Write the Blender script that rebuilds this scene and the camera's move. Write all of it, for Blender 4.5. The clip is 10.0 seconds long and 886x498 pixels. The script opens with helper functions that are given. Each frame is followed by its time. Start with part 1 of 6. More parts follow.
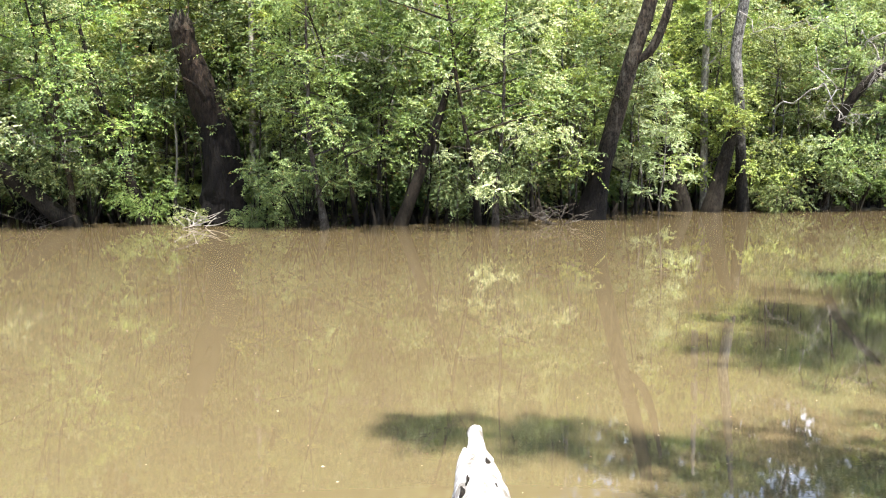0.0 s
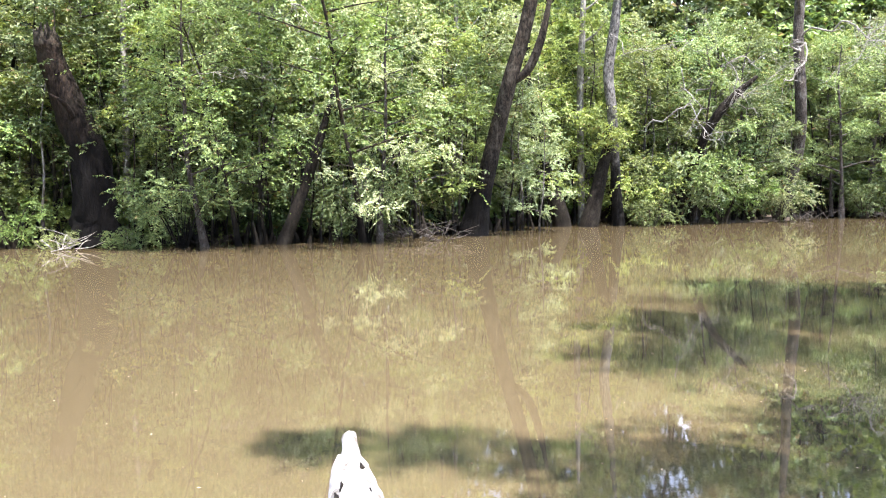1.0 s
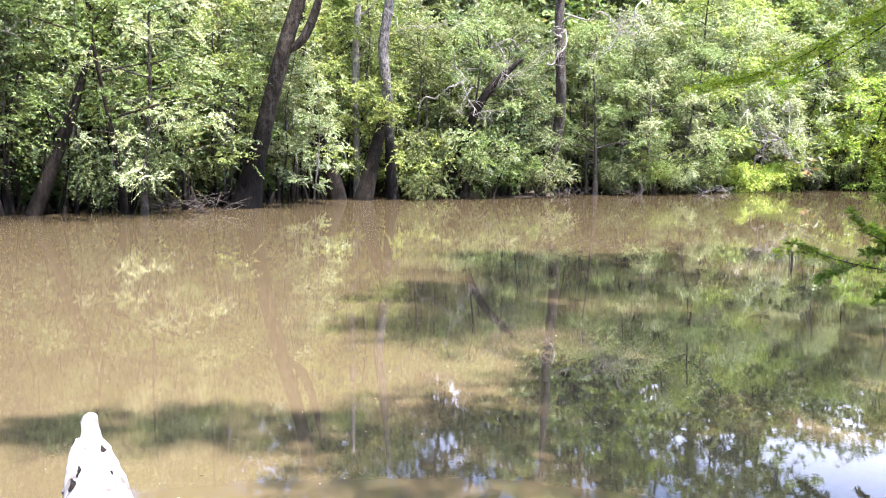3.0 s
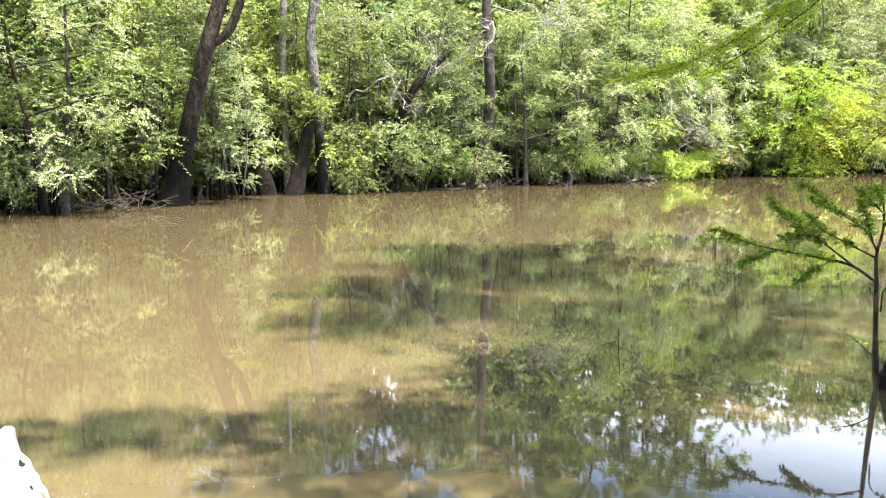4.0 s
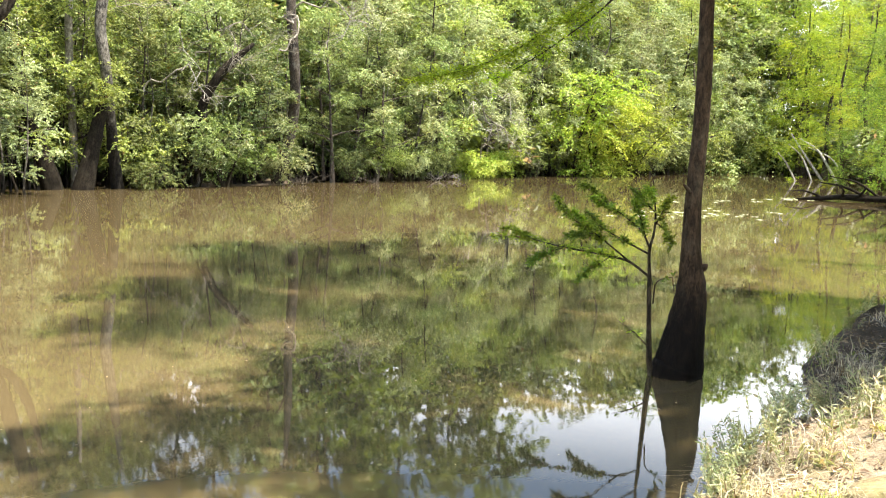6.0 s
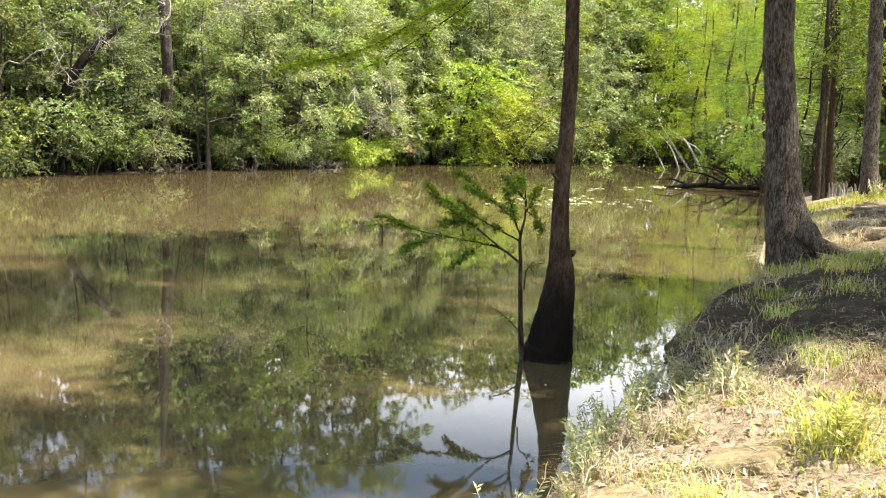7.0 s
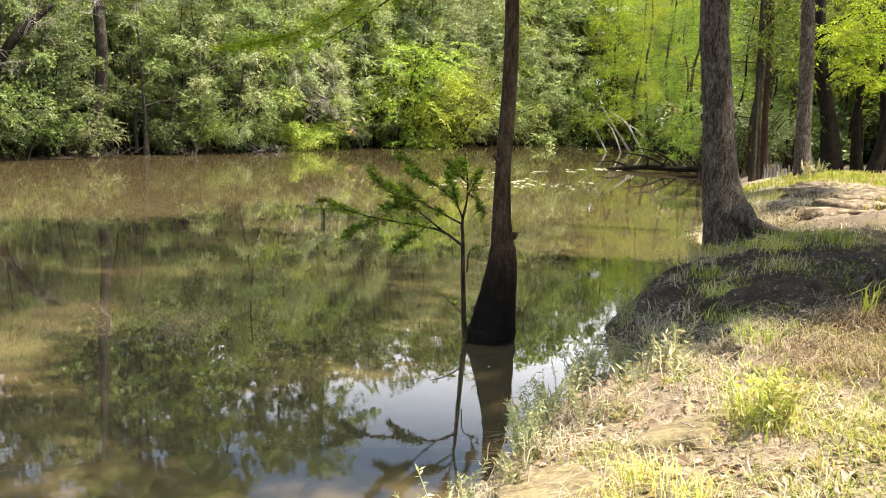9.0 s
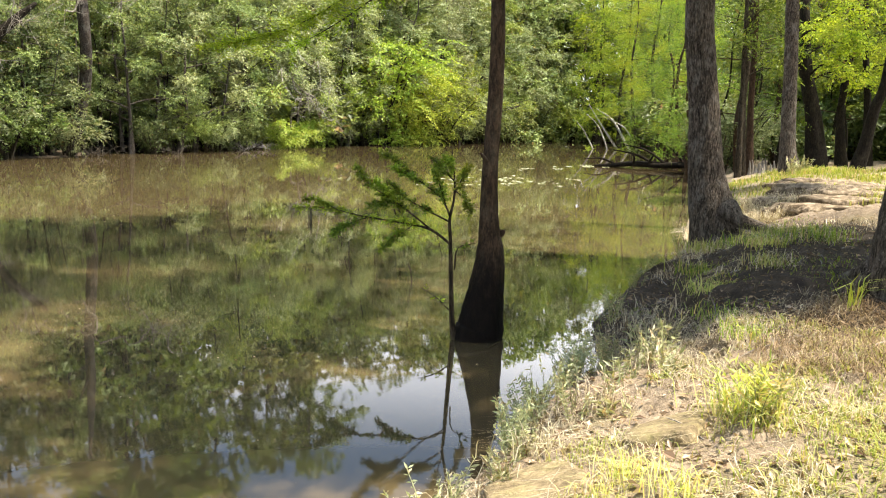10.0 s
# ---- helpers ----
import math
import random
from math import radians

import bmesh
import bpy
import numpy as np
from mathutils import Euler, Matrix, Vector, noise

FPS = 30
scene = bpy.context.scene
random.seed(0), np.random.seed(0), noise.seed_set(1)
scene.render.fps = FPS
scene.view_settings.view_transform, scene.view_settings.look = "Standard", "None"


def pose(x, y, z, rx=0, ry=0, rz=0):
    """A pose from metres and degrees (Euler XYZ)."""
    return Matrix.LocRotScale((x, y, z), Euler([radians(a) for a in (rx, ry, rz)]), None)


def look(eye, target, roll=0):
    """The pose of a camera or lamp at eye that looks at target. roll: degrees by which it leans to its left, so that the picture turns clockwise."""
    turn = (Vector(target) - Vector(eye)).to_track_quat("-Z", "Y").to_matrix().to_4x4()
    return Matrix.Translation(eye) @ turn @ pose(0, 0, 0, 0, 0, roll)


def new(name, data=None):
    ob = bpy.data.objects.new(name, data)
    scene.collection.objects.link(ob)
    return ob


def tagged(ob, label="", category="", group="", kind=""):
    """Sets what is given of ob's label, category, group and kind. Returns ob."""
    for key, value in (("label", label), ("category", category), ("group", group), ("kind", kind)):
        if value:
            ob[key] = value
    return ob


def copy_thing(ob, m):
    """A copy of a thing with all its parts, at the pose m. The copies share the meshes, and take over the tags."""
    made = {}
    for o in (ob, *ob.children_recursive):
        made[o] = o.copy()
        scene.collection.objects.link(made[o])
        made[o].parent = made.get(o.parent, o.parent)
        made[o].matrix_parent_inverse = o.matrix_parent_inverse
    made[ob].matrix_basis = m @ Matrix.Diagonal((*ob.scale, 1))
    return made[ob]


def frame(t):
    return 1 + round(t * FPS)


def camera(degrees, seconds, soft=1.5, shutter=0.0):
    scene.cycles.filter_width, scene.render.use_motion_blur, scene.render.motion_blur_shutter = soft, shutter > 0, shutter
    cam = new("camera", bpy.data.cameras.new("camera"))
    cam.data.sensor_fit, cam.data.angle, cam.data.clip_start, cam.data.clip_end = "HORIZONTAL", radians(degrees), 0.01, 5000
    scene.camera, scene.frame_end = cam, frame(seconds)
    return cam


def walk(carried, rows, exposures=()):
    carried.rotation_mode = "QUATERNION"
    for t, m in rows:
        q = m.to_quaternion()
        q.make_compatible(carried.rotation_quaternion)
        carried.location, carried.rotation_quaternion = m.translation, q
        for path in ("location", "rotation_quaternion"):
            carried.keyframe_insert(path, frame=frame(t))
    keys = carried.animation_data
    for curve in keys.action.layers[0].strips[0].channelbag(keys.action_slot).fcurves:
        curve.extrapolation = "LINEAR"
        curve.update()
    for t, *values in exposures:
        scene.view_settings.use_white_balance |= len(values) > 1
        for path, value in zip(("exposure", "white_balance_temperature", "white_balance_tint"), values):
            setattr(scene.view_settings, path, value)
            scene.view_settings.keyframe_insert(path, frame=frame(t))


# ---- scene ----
# eye (metres), yaw, pitch, roll (degrees): a person turning on the spot with the arm held out
ROWS = [
    (0.0, -0.026, -0.015, 2.148, -0.00, -6.08, 0.38),
    (0.5, 0.031, -0.016, 2.112, -4.47, -5.85, 0.05),
    (1.0, 0.043, -0.032, 2.084, -7.58, -4.76, -0.09),
    (1.5, 0.038, -0.046, 2.074, -8.24, -4.51, -0.11),
    (2.0, 0.044, -0.063, 2.089, -11.09, -4.13, 0.27),
    (2.5, 0.097, -0.057, 2.083, -18.19, -4.95, 1.31),
    (3.0, 0.136, -0.055, 2.077, -22.49, -6.38, 1.42),
    (4.5, 0.181, -0.042, 2.100, -28.88, -6.50, 0.45),
    (5.0, 0.203, -0.038, 2.095, -31.40, -6.22, 0.92),
    (5.5, 0.217, -0.052, 2.094, -35.20, -6.48, 1.51),
    (6.0, 0.276, -0.065, 2.103, -39.81, -6.76, 1.75),
    (6.2, 0.296, -0.078, 2.103, -41.90, -7.02, 1.74),
    (7.3, 0.349, -0.137, 2.108, -48.59, -7.38, 2.20),
    (7.5, 0.357, -0.133, 2.107, -48.93, -7.55, 2.17),
    (8.0, 0.368, -0.143, 2.106, -50.34, -7.97, 2.16),
    (8.5, 0.354, -0.147, 2.107, -50.77, -8.08, 2.18),
    (9.0, 0.365, -0.145, 2.108, -51.40, -8.26, 2.00),
    (9.5, 0.363, -0.148, 2.111, -51.90, -8.35, 1.92),
    (10.0, 0.363, -0.146, 2.112, -52.25, -8.40, 1.80),
]
EXPOSURES = [(0.0, 2.17, 6450, 12), (1.0, 2.29, 6050, 18), (2.5, 2.38, 5850, 27), (3.2, 2.36, 6050, 22), (4.3, 2.33, 6850, 10), (5.5, 2.19, 7250, 9), (6.2, 1.93, 7350, 9), (7.5, 1.68, 7400, 10), (10.0, 1.51, 7400, 11)]


def eye_pose(x, y, z, yaw, pitch, roll):
    ahead = Vector((-math.sin(radians(yaw)) * math.cos(radians(pitch)), math.cos(radians(yaw)) * math.cos(radians(pitch)), math.sin(radians(pitch))))
    return look((x, y, z), Vector((x, y, z)) + ahead, roll)


cam = camera(54.76, 10.0, soft=1.1)
walk(cam, [(r[0], eye_pose(*r[1:])) for r in ROWS], EXPOSURES)

# ---- world and sun ----
SUN_AZ, SUN_EL = radians(150.0), radians(70.0)   # clockwise from +y
world = bpy.data.worlds.new("sky")
scene.world = world
world.use_nodes = True
wn, wl = world.node_tree.nodes, world.node_tree.links
sky = wn.new("ShaderNodeTexSky")
sky.sky_type = 'NISHITA'
sky.sun_disc = False
sky.sun_elevation = SUN_EL
sky.sun_rotation = SUN_AZ
sky.air_density, sky.dust_density, sky.ozone_density = 1.0, 0.6, 1.0
wc = wn.new("ShaderNodeTexCoord")
wm = wn.new("ShaderNodeMapping")
wm.inputs["Scale"].default_value = (1.0, 1.0, 2.2)
wcl = wn.new("ShaderNodeTexNoise")
wcl.inputs["Scale"].default_value = 2.6
wcl.inputs["Detail"].default_value = 5.0
wr = wn.new("ShaderNodeValToRGB")
wr.color_ramp.elements[0].position, wr.color_ramp.elements[1].position = 0.56, 0.66
wmix = wn.new("ShaderNodeMixRGB")
wmix.inputs["Color2"].default_value = (12.8, 13.6, 15.4, 1)
bgn = wn["Background"]
bgn.inputs["Strength"].default_value = 0.115
wl.new(wc.outputs["Generated"], wm.inputs["Vector"])
wl.new(wm.outputs["Vector"], wcl.inputs["Vector"])
wl.new(wcl.outputs["Fac"], wr.inputs["Fac"])
wsep = wn.new("ShaderNodeSeparateXYZ")
whz = wn.new("ShaderNodeMapRange")      # humid white haze low over the horizon
whz.inputs["From Min"].default_value, whz.inputs["From Max"].default_value = 0.26, 0.37
whz.inputs["To Min"].default_value, whz.inputs["To Max"].default_value = 0.8, 0.0
wmax = wn.new("ShaderNodeMath")
wmax.operation = 'MAXIMUM'
wl.new(wc.outputs["Generated"], wsep.inputs[0])
wl.new(wsep.outputs["Z"], whz.inputs["Value"])
wl.new(wr.outputs["Color"], wmax.inputs[0])
wl.new(whz.outputs["Result"], wmax.inputs[1])
wl.new(wmax.outputs[0], wmix.inputs["Fac"])
wl.new(sky.outputs["Color"], wmix.inputs["Color1"])
wl.new(wmix.outputs["Color"], bgn.inputs["Color"])

sun = new("sun", bpy.data.lights.new("sun", 'SUN'))
sun.data.energy = 5.0
sun.data.angle = radians(1.2)
sun.data.color = (1.0, 0.95, 0.86)
sd = Vector((math.sin(SUN_AZ) * math.cos(SUN_EL), math.cos(SUN_AZ) * math.cos(SUN_EL), math.sin(SUN_EL)))
sun.matrix_world = look(sd * 60, (0, 0, 0))


# ---- materials ----
def mat(name):
    m = bpy.data.materials.new(name)
    m.use_nodes = True
    nt = m.node_tree
    return m, nt.nodes, nt.links, nt.nodes["Principled BSDF"]


def noise_node(n, l, scale, detail=4.0, vec=None, rough=0.55):
    t = n.new("ShaderNodeTexNoise")
    t.inputs["Scale"].default_value, t.inputs["Detail"].default_value, t.inputs["Roughness"].default_value = scale, detail, rough
    if vec is not None:
        l.new(vec, t.inputs["Vector"])
    return t


def ramp(n, l, fac, stops):
    r = n.new("ShaderNodeValToRGB")
    e = r.color_ramp.elements
    while len(e) < len(stops):
        e.new(0.5)
    for k, (p, c) in zip(e, stops):
        k.position, k.color = p, (*c, 1)
    l.new(fac, r.inputs["Fac"])
    return r


def coords(n, l, scale=(1, 1, 1), kind="Object"):
    c = n.new("ShaderNodeTexCoord")
    m = n.new("ShaderNodeMapping")
    m.inputs["Scale"].default_value = scale
    l.new(c.outputs[kind], m.inputs["Vector"])
    return m.outputs["Vector"]


def bump(n, l, b, height, strength, distance):
    k = n.new("ShaderNodeBump")
    k.inputs["Strength"].default_value, k.inputs["Distance"].default_value = strength, distance
    l.new(height, k.inputs["Height"])
    l.new(k.outputs["Normal"], b.inputs["Normal"])
    return k


def mixc(n, l, fac, a, b, kind='MIX'):
    m = n.new("ShaderNodeMixRGB")
    m.blend_type = kind
    for i, v in zip(("Fac", "Color1", "Color2"), (fac, a, b)):
        if isinstance(v, (int, float)):
            m.inputs[i].default_value = v
        elif isinstance(v, tuple):
            m.inputs[i].default_value = (*v, 1)
        else:
            l.new(v, m.inputs[i])
    return m.outputs["Color"]


def leaf_mat(name, dark, mid, light, translucent=0.4, dead=(0.22, 0.15, 0.06), dead_share=0.02, gloss=0.45):
    """Leaves: colour varied from leaf to leaf and from plant to plant; thin, so light shines through."""
    m, n, l, b = mat(name)
    g = n.new("ShaderNodeNewGeometry")
    o = n.new("ShaderNodeObjectInfo")
    r = ramp(n, l, g.outputs["Random Per Island"], [(0.0, dead), (dead_share, dead), (dead_share + 0.01, dark), (0.5, mid), (1.0, light)])
    h = n.new("ShaderNodeHueSaturation")
    mr = n.new("ShaderNodeMapRange")
    mr.inputs["To Min"].default_value, mr.inputs["To Max"].default_value = 0.48, 0.52
    l.new(o.outputs["Random"], mr.inputs["Value"])
    l.new(mr.outputs["Result"], h.inputs["Hue"])
    mv = n.new("ShaderNodeMapRange")
    mv.inputs["To Min"].default_value, mv.inputs["To Max"].default_value = 0.68, 1.35
    mm = n.new("ShaderNodeMath")
    mm.operation = 'FRACT'
    mk = n.new("ShaderNodeMath")
    mk.operation = 'MULTIPLY'
    mk.inputs[1].default_value = 7.31
    l.new(o.outputs["Random"], mk.inputs[0])
    l.new(mk.outputs[0], mm.inputs[0])
    l.new(mm.outputs[0], mv.inputs["Value"])
    l.new(mv.outputs["Result"], h.inputs["Value"])
    l.new(r.outputs["Color"], h.inputs["Color"])
    l.new(h.outputs["Color"], b.inputs["Base Color"])
    b.inputs["Roughness"].default_value = gloss
    b.inputs["Specular IOR Level"].default_value = 0.3
    t = n.new("ShaderNodeBsdfTranslucent")
    tc = mixc(n, l, 1.0, h.outputs["Color"], (1.5, 1.45, 0.6), 'MULTIPLY')
    l.new(tc, t.inputs["Color"])
    mix = n.new("ShaderNodeMixShader")
    mix.inputs["Fac"].default_value = translucent
    l.new(b.outputs["BSDF"], mix.inputs[1])
    l.new(t.outputs["BSDF"], mix.inputs[2])
    l.new(mix.outputs["Shader"], n["Material Output"].inputs["Surface"])
    return m


def bark_mat(name, dark, light, scale=24.0, stretch=0.12, moss=None, rough=0.9, relief=0.02, lichen=0.5, wet=None, flecks=None):
    """Bark with long vertical ridges and furrows, patches of lichen and stains."""
    m, n, l, b = mat(name)
    ridge = noise_node(n, l, scale, 5, coords(n, l, (1, 1, stretch)), 0.6)
    ridge.inputs["Distortion"].default_value = 0.6
    grain = noise_node(n, l, scale * 3.1, 4, coords(n, l, (1, 1, 0.4)), 0.7)
    patch = noise_node(n, l, 4.5, 6, coords(n, l, (1, 1, 0.6)), 0.75)
    r = ramp(n, l, ridge.outputs["Fac"], [(0.36, dark), (0.50, tuple(0.6 * p + 0.4 * q for p, q in zip(dark, light))), (0.62, light)])
    g = ramp(n, l, grain.outputs["Fac"], [(0.3, (0.55, 0.55, 0.55)), (0.7, (1.25, 1.25, 1.25))])
    c = mixc(n, l, 1.0, r.outputs["Color"], g.outputs["Color"], 'MULTIPLY')
    c = mixc(n, l, ramp(n, l, patch.outputs["Fac"], [(0.5, (0, 0, 0)), (0.68, (lichen, lichen, lichen))]).outputs["Color"], c, moss or tuple(min(1, k * 1.4) for k in light))
    if flecks:  # pale upright scales between dark fissures
        fk = noise_node(n, l, 72, 4, coords(n, l, (1, 1, 0.2)), 0.65)
        c = mixc(n, l, ramp(n, l, fk.outputs["Fac"], [(0.36, (0.7, 0.7, 0.7)), (0.45, (0, 0, 0)), (1.0, (0, 0, 0))]).outputs["Color"], c, (0.012, 0.009, 0.007))
        c = mixc(n, l, ramp(n, l, fk.outputs["Fac"], [(0.56, (0, 0, 0)), (0.68, (0.6, 0.6, 0.6))]).outputs["Color"], c, flecks)
    if wet:     # flood stain: soaked dark foot with an uneven upper line
        v = coords(n, l)
        sz = n.new("ShaderNodeSeparateXYZ")
        l.new(v, sz.inputs[0])
        wz = n.new("ShaderNodeMath")
        wz.operation = 'MULTIPLY_ADD'
        wz.inputs[1].default_value = -(wet[1] - wet[0]) * 1.6
        l.new(noise_node(n, l, 3.0, 4, v, 0.7).outputs["Fac"], wz.inputs[0])
        l.new(sz.outputs["Z"], wz.inputs[2])
        wr_map = n.new("ShaderNodeMapRange")
        wr_map.inputs["From Min"].default_value, wr_map.inputs["From Max"].default_value = wet[0] - 0.8 * (wet[1] - wet[0]), wet[1] - 0.8 * (wet[1] - wet[0])
        l.new(wz.outputs[0], wr_map.inputs["Value"])
        c = mixc(n, l, wr_map.outputs["Result"], mixc(n, l, 1.0, c, (0.10, 0.095, 0.09), 'MULTIPLY'), c)
    l.new(c, b.inputs["Base Color"])
    b.inputs["Roughness"].default_value = rough
    b.inputs["Specular IOR Level"].default_value = 0.2
    s = n.new("ShaderNodeMath")
    s.operation = 'MULTIPLY_ADD'
    s.inputs[1].default_value = 0.3
    l.new(grain.outputs["Fac"], s.inputs[0])
    l.new(ridge.outputs["Fac"], s.inputs[2])
    bump(n, l, b, s.outputs[0], 1.0, relief)
    return m


M_LEAF = leaf_mat("broad leaf", (0.070, 0.103, 0.040), (0.153, 0.200, 0.074), (0.31, 0.365, 0.152), 0.24, gloss=0.5)
M_LEAF_DARK = leaf_mat("dark leaf", (0.046, 0.075, 0.026), (0.095, 0.136, 0.046), (0.195, 0.25, 0.09), 0.2, gloss=0.5)
M_LEAF_PALE = leaf_mat("grey-green leaf", (0.142, 0.180, 0.10), (0.25, 0.31, 0.16), (0.435, 0.49, 0.275), 0.22, gloss=0.46)
M_LEAF_YELLOW = leaf_mat("yellow-green leaf", (0.15, 0.23, 0.035), (0.27, 0.36, 0.055), (0.44, 0.50, 0.11), 0.33, gloss=0.5)
M_LEAF_LIME = leaf_mat("lime-green leaf", (0.12, 0.20, 0.03), (0.21, 0.31, 0.055), (0.36, 0.45, 0.12), 0.3, gloss=0.5)
# Darker copy of the cypress frond colour, standing in for shade.
M_CYPRESS_SHADED = leaf_mat("shade-coloured cypress frond", (0.050, 0.094, 0.018), (0.112, 0.180, 0.030), (0.24, 0.32, 0.062), 0.4, gloss=0.5)
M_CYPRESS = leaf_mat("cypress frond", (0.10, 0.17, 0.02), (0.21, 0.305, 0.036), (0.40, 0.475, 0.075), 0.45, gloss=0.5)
M_SAPLING = leaf_mat("sapling frond", (0.08, 0.15, 0.018), (0.155, 0.255, 0.03), (0.28, 0.38, 0.06), 0.45)
# Cypress colour lightened to carry sunlight that the branch itself misses.
M_SPRAY_LIT = leaf_mat("sunlit-coloured cypress spray", (0.18, 0.29, 0.03), (0.31, 0.45, 0.05), (0.48, 0.59, 0.09), 0.58, gloss=0.5)
M_LEAF_FRESH = leaf_mat("fresh green leaf", (0.100, 0.152, 0.042), (0.20, 0.272, 0.078), (0.37, 0.445, 0.155), 0.3, gloss=0.5)
M_GRASS = leaf_mat("grass blade", (0.22, 0.295, 0.075), (0.385, 0.44, 0.13), (0.61, 0.60, 0.28), 0.4, (0.55, 0.46, 0.27), 0.2)
M_DRYGRASS = leaf_mat("dry grass", (0.29, 0.245, 0.175), (0.45, 0.395, 0.30), (0.63, 0.575, 0.46), 0.2, (0.16, 0.11, 0.06), 0.1)
M_WEED = leaf_mat("weed leaf", (0.19, 0.22, 0.12), (0.33, 0.355, 0.20), (0.54, 0.53, 0.37), 0.3, (0.48, 0.40, 0.26), 0.2)
M_SILVER = leaf_mat("silvery weed leaf", (0.24, 0.29, 0.17), (0.40, 0.45, 0.28), (0.58, 0.60, 0.42), 0.3, (0.5, 0.44, 0.3), 0.15)
M_MEADOW = leaf_mat("green meadow grass", (0.10, 0.175, 0.027), (0.185, 0.27, 0.045), (0.33, 0.385, 0.095), 0.4, (0.48, 0.40, 0.2), 0.1)
M_LITTER = leaf_mat("dead leaf", (0.085, 0.056, 0.029), (0.17, 0.118, 0.064), (0.31, 0.235, 0.145), 0.1, (0.06, 0.04, 0.025), 0.15)
M_BARK_DARK = bark_mat("dark wet bark", (0.004, 0.003, 0.002), (0.023, 0.0175, 0.0115), 26, 0.3, moss=(0.065, 0.06, 0.042), lichen=0.3, relief=0.035)
M_BARK_BROWN = bark_mat("brown bark", (0.012, 0.0095, 0.006), (0.062, 0.048, 0.031), 28, 0.3, moss=(0.13, 0.12, 0.09), lichen=0.4, relief=0.03)
M_BARK_GREY = bark_mat("grey lichened bark", (0.016, 0.012, 0.009), (0.12, 0.10, 0.083), 40, 0.28, (0.24, 0.24, 0.215), 0.92, 0.035, 0.55)
M_BARK_PALE = bark_mat("pale smooth bark", (0.13, 0.115, 0.095), (0.34, 0.32, 0.28), 10, 0.5)
M_BARK_OAK = bark_mat("scaly grey oak bark", (0.022, 0.017, 0.013), (0.15, 0.122, 0.098), 30, 0.25, (0.32, 0.31, 0.28), 0.95, 0.045, 0.5, flecks=(0.33, 0.30, 0.265))
M_BARK_A = bark_mat("mottled brown bark", (0.006, 0.0045, 0.003), (0.05, 0.038, 0.026), 16, 0.4, moss=(0.14, 0.125, 0.095), lichen=0.55, relief=0.05, wet=(1.4, 3.4))
M_BARK_B = bark_mat("pale grey mottled bark", (0.035, 0.031, 0.027), (0.20, 0.19, 0.172), 16, 0.5, moss=(0.25, 0.24, 0.215), lichen=0.6, relief=0.02, wet=(2.3, 3.6))
M_BARK_STUMP = bark_mat("old brown wood", (0.007, 0.0045, 0.003), (0.04, 0.026, 0.016), 18, 0.3, moss=(0.04, 0.04, 0.022), lichen=0.3, relief=0.05, wet=(2.0, 4.6))
M_BARK_W = bark_mat("smooth reddish-brown bark", (0.017, 0.011, 0.007), (0.072, 0.047, 0.029), 30, 0.3, moss=(0.12, 0.11, 0.08), lichen=0.35, relief=0.01, wet=(0.55, 1.15))
M_STEM_PALE = bark_mat("pale stem with a flood-stained foot", (0.09, 0.08, 0.066), (0.27, 0.25, 0.215), 10, 0.5, wet=(0.7, 2.0))
M_STEM_BROWN = bark_mat("brown stem with a flood-stained foot", (0.010, 0.008, 0.005), (0.05, 0.038, 0.025), 28, 0.3, moss=(0.10, 0.095, 0.07), lichen=0.4, relief=0.02, wet=(0.6, 1.8))
M_STEM_GREY = bark_mat("grey stem with a flood-stained foot", (0.016, 0.012, 0.009), (0.10, 0.085, 0.07), 40, 0.28, (0.20, 0.2, 0.18), 0.92, 0.02, 0.55, wet=(0.7, 2.0))
M_BARK_RED = bark_mat("reddish bark", (0.02, 0.012, 0.008), (0.085, 0.05, 0.03), 30, 0.25)
M_DEADWOOD = bark_mat("bleached dead wood", (0.17, 0.155, 0.135), (0.40, 0.38, 0.35), 14, 0.25)
M_WHITE_LOG = bark_mat("sun-bleached log", (0.13, 0.115, 0.095), (0.60, 0.585, 0.56), 17, 0.12, (0.62, 0.61, 0.59), 0.85, 0.02, 0.4)
M_MOSS = bark_mat("hanging moss", (0.03, 0.03, 0.02), (0.10, 0.10, 0.07), 30, 0.2)


def water_mat():
    """Silty brown river water: a cloudy body under a thin rippled mirror."""
    m, n, l, b = mat("silty water")
    v = coords(n, l, (1, 1, 1))
    big = noise_node(n, l, 0.12, 3, v)
    c = ramp(n, l, big.outputs["Fac"], [(0.3, (0.079, 0.0605, 0.0315)), (0.7, (0.090, 0.0695, 0.0372))])
    l.new(c.outputs["Color"], b.inputs["Base Color"])
    b.inputs["Roughness"].default_value = 0.0
    b.inputs["IOR"].default_value = 1.5
    swell = noise_node(n, l, 1.3, 2, v)
    fine = noise_node(n, l, 20.0, 2, coords(n, l, (0.8, 1.5, 1)), 0.5)
    calm = ramp(n, l, noise_node(n, l, 0.22, 3, v, 0.6).outputs["Fac"], [(0.38, (0.05, 0.05, 0.05)), (0.62, (0.22, 0.22, 0.22))])   # breaths of wind between calm patches
    gust = n.new("ShaderNodeMath")
    gust.operation = 'MULTIPLY'
    l.new(fine.outputs["Fac"], gust.inputs[0])
    l.new(calm.outputs["Color"], gust.inputs[1])
    mx = n.new("ShaderNodeMath")
    mx.operation = 'ADD'
    l.new(swell.outputs["Fac"], mx.inputs[0])
    l.new(gust.outputs[0], mx.inputs[1])
    bump(n, l, b, mx.outputs[0], 0.13, 0.006)
    return m


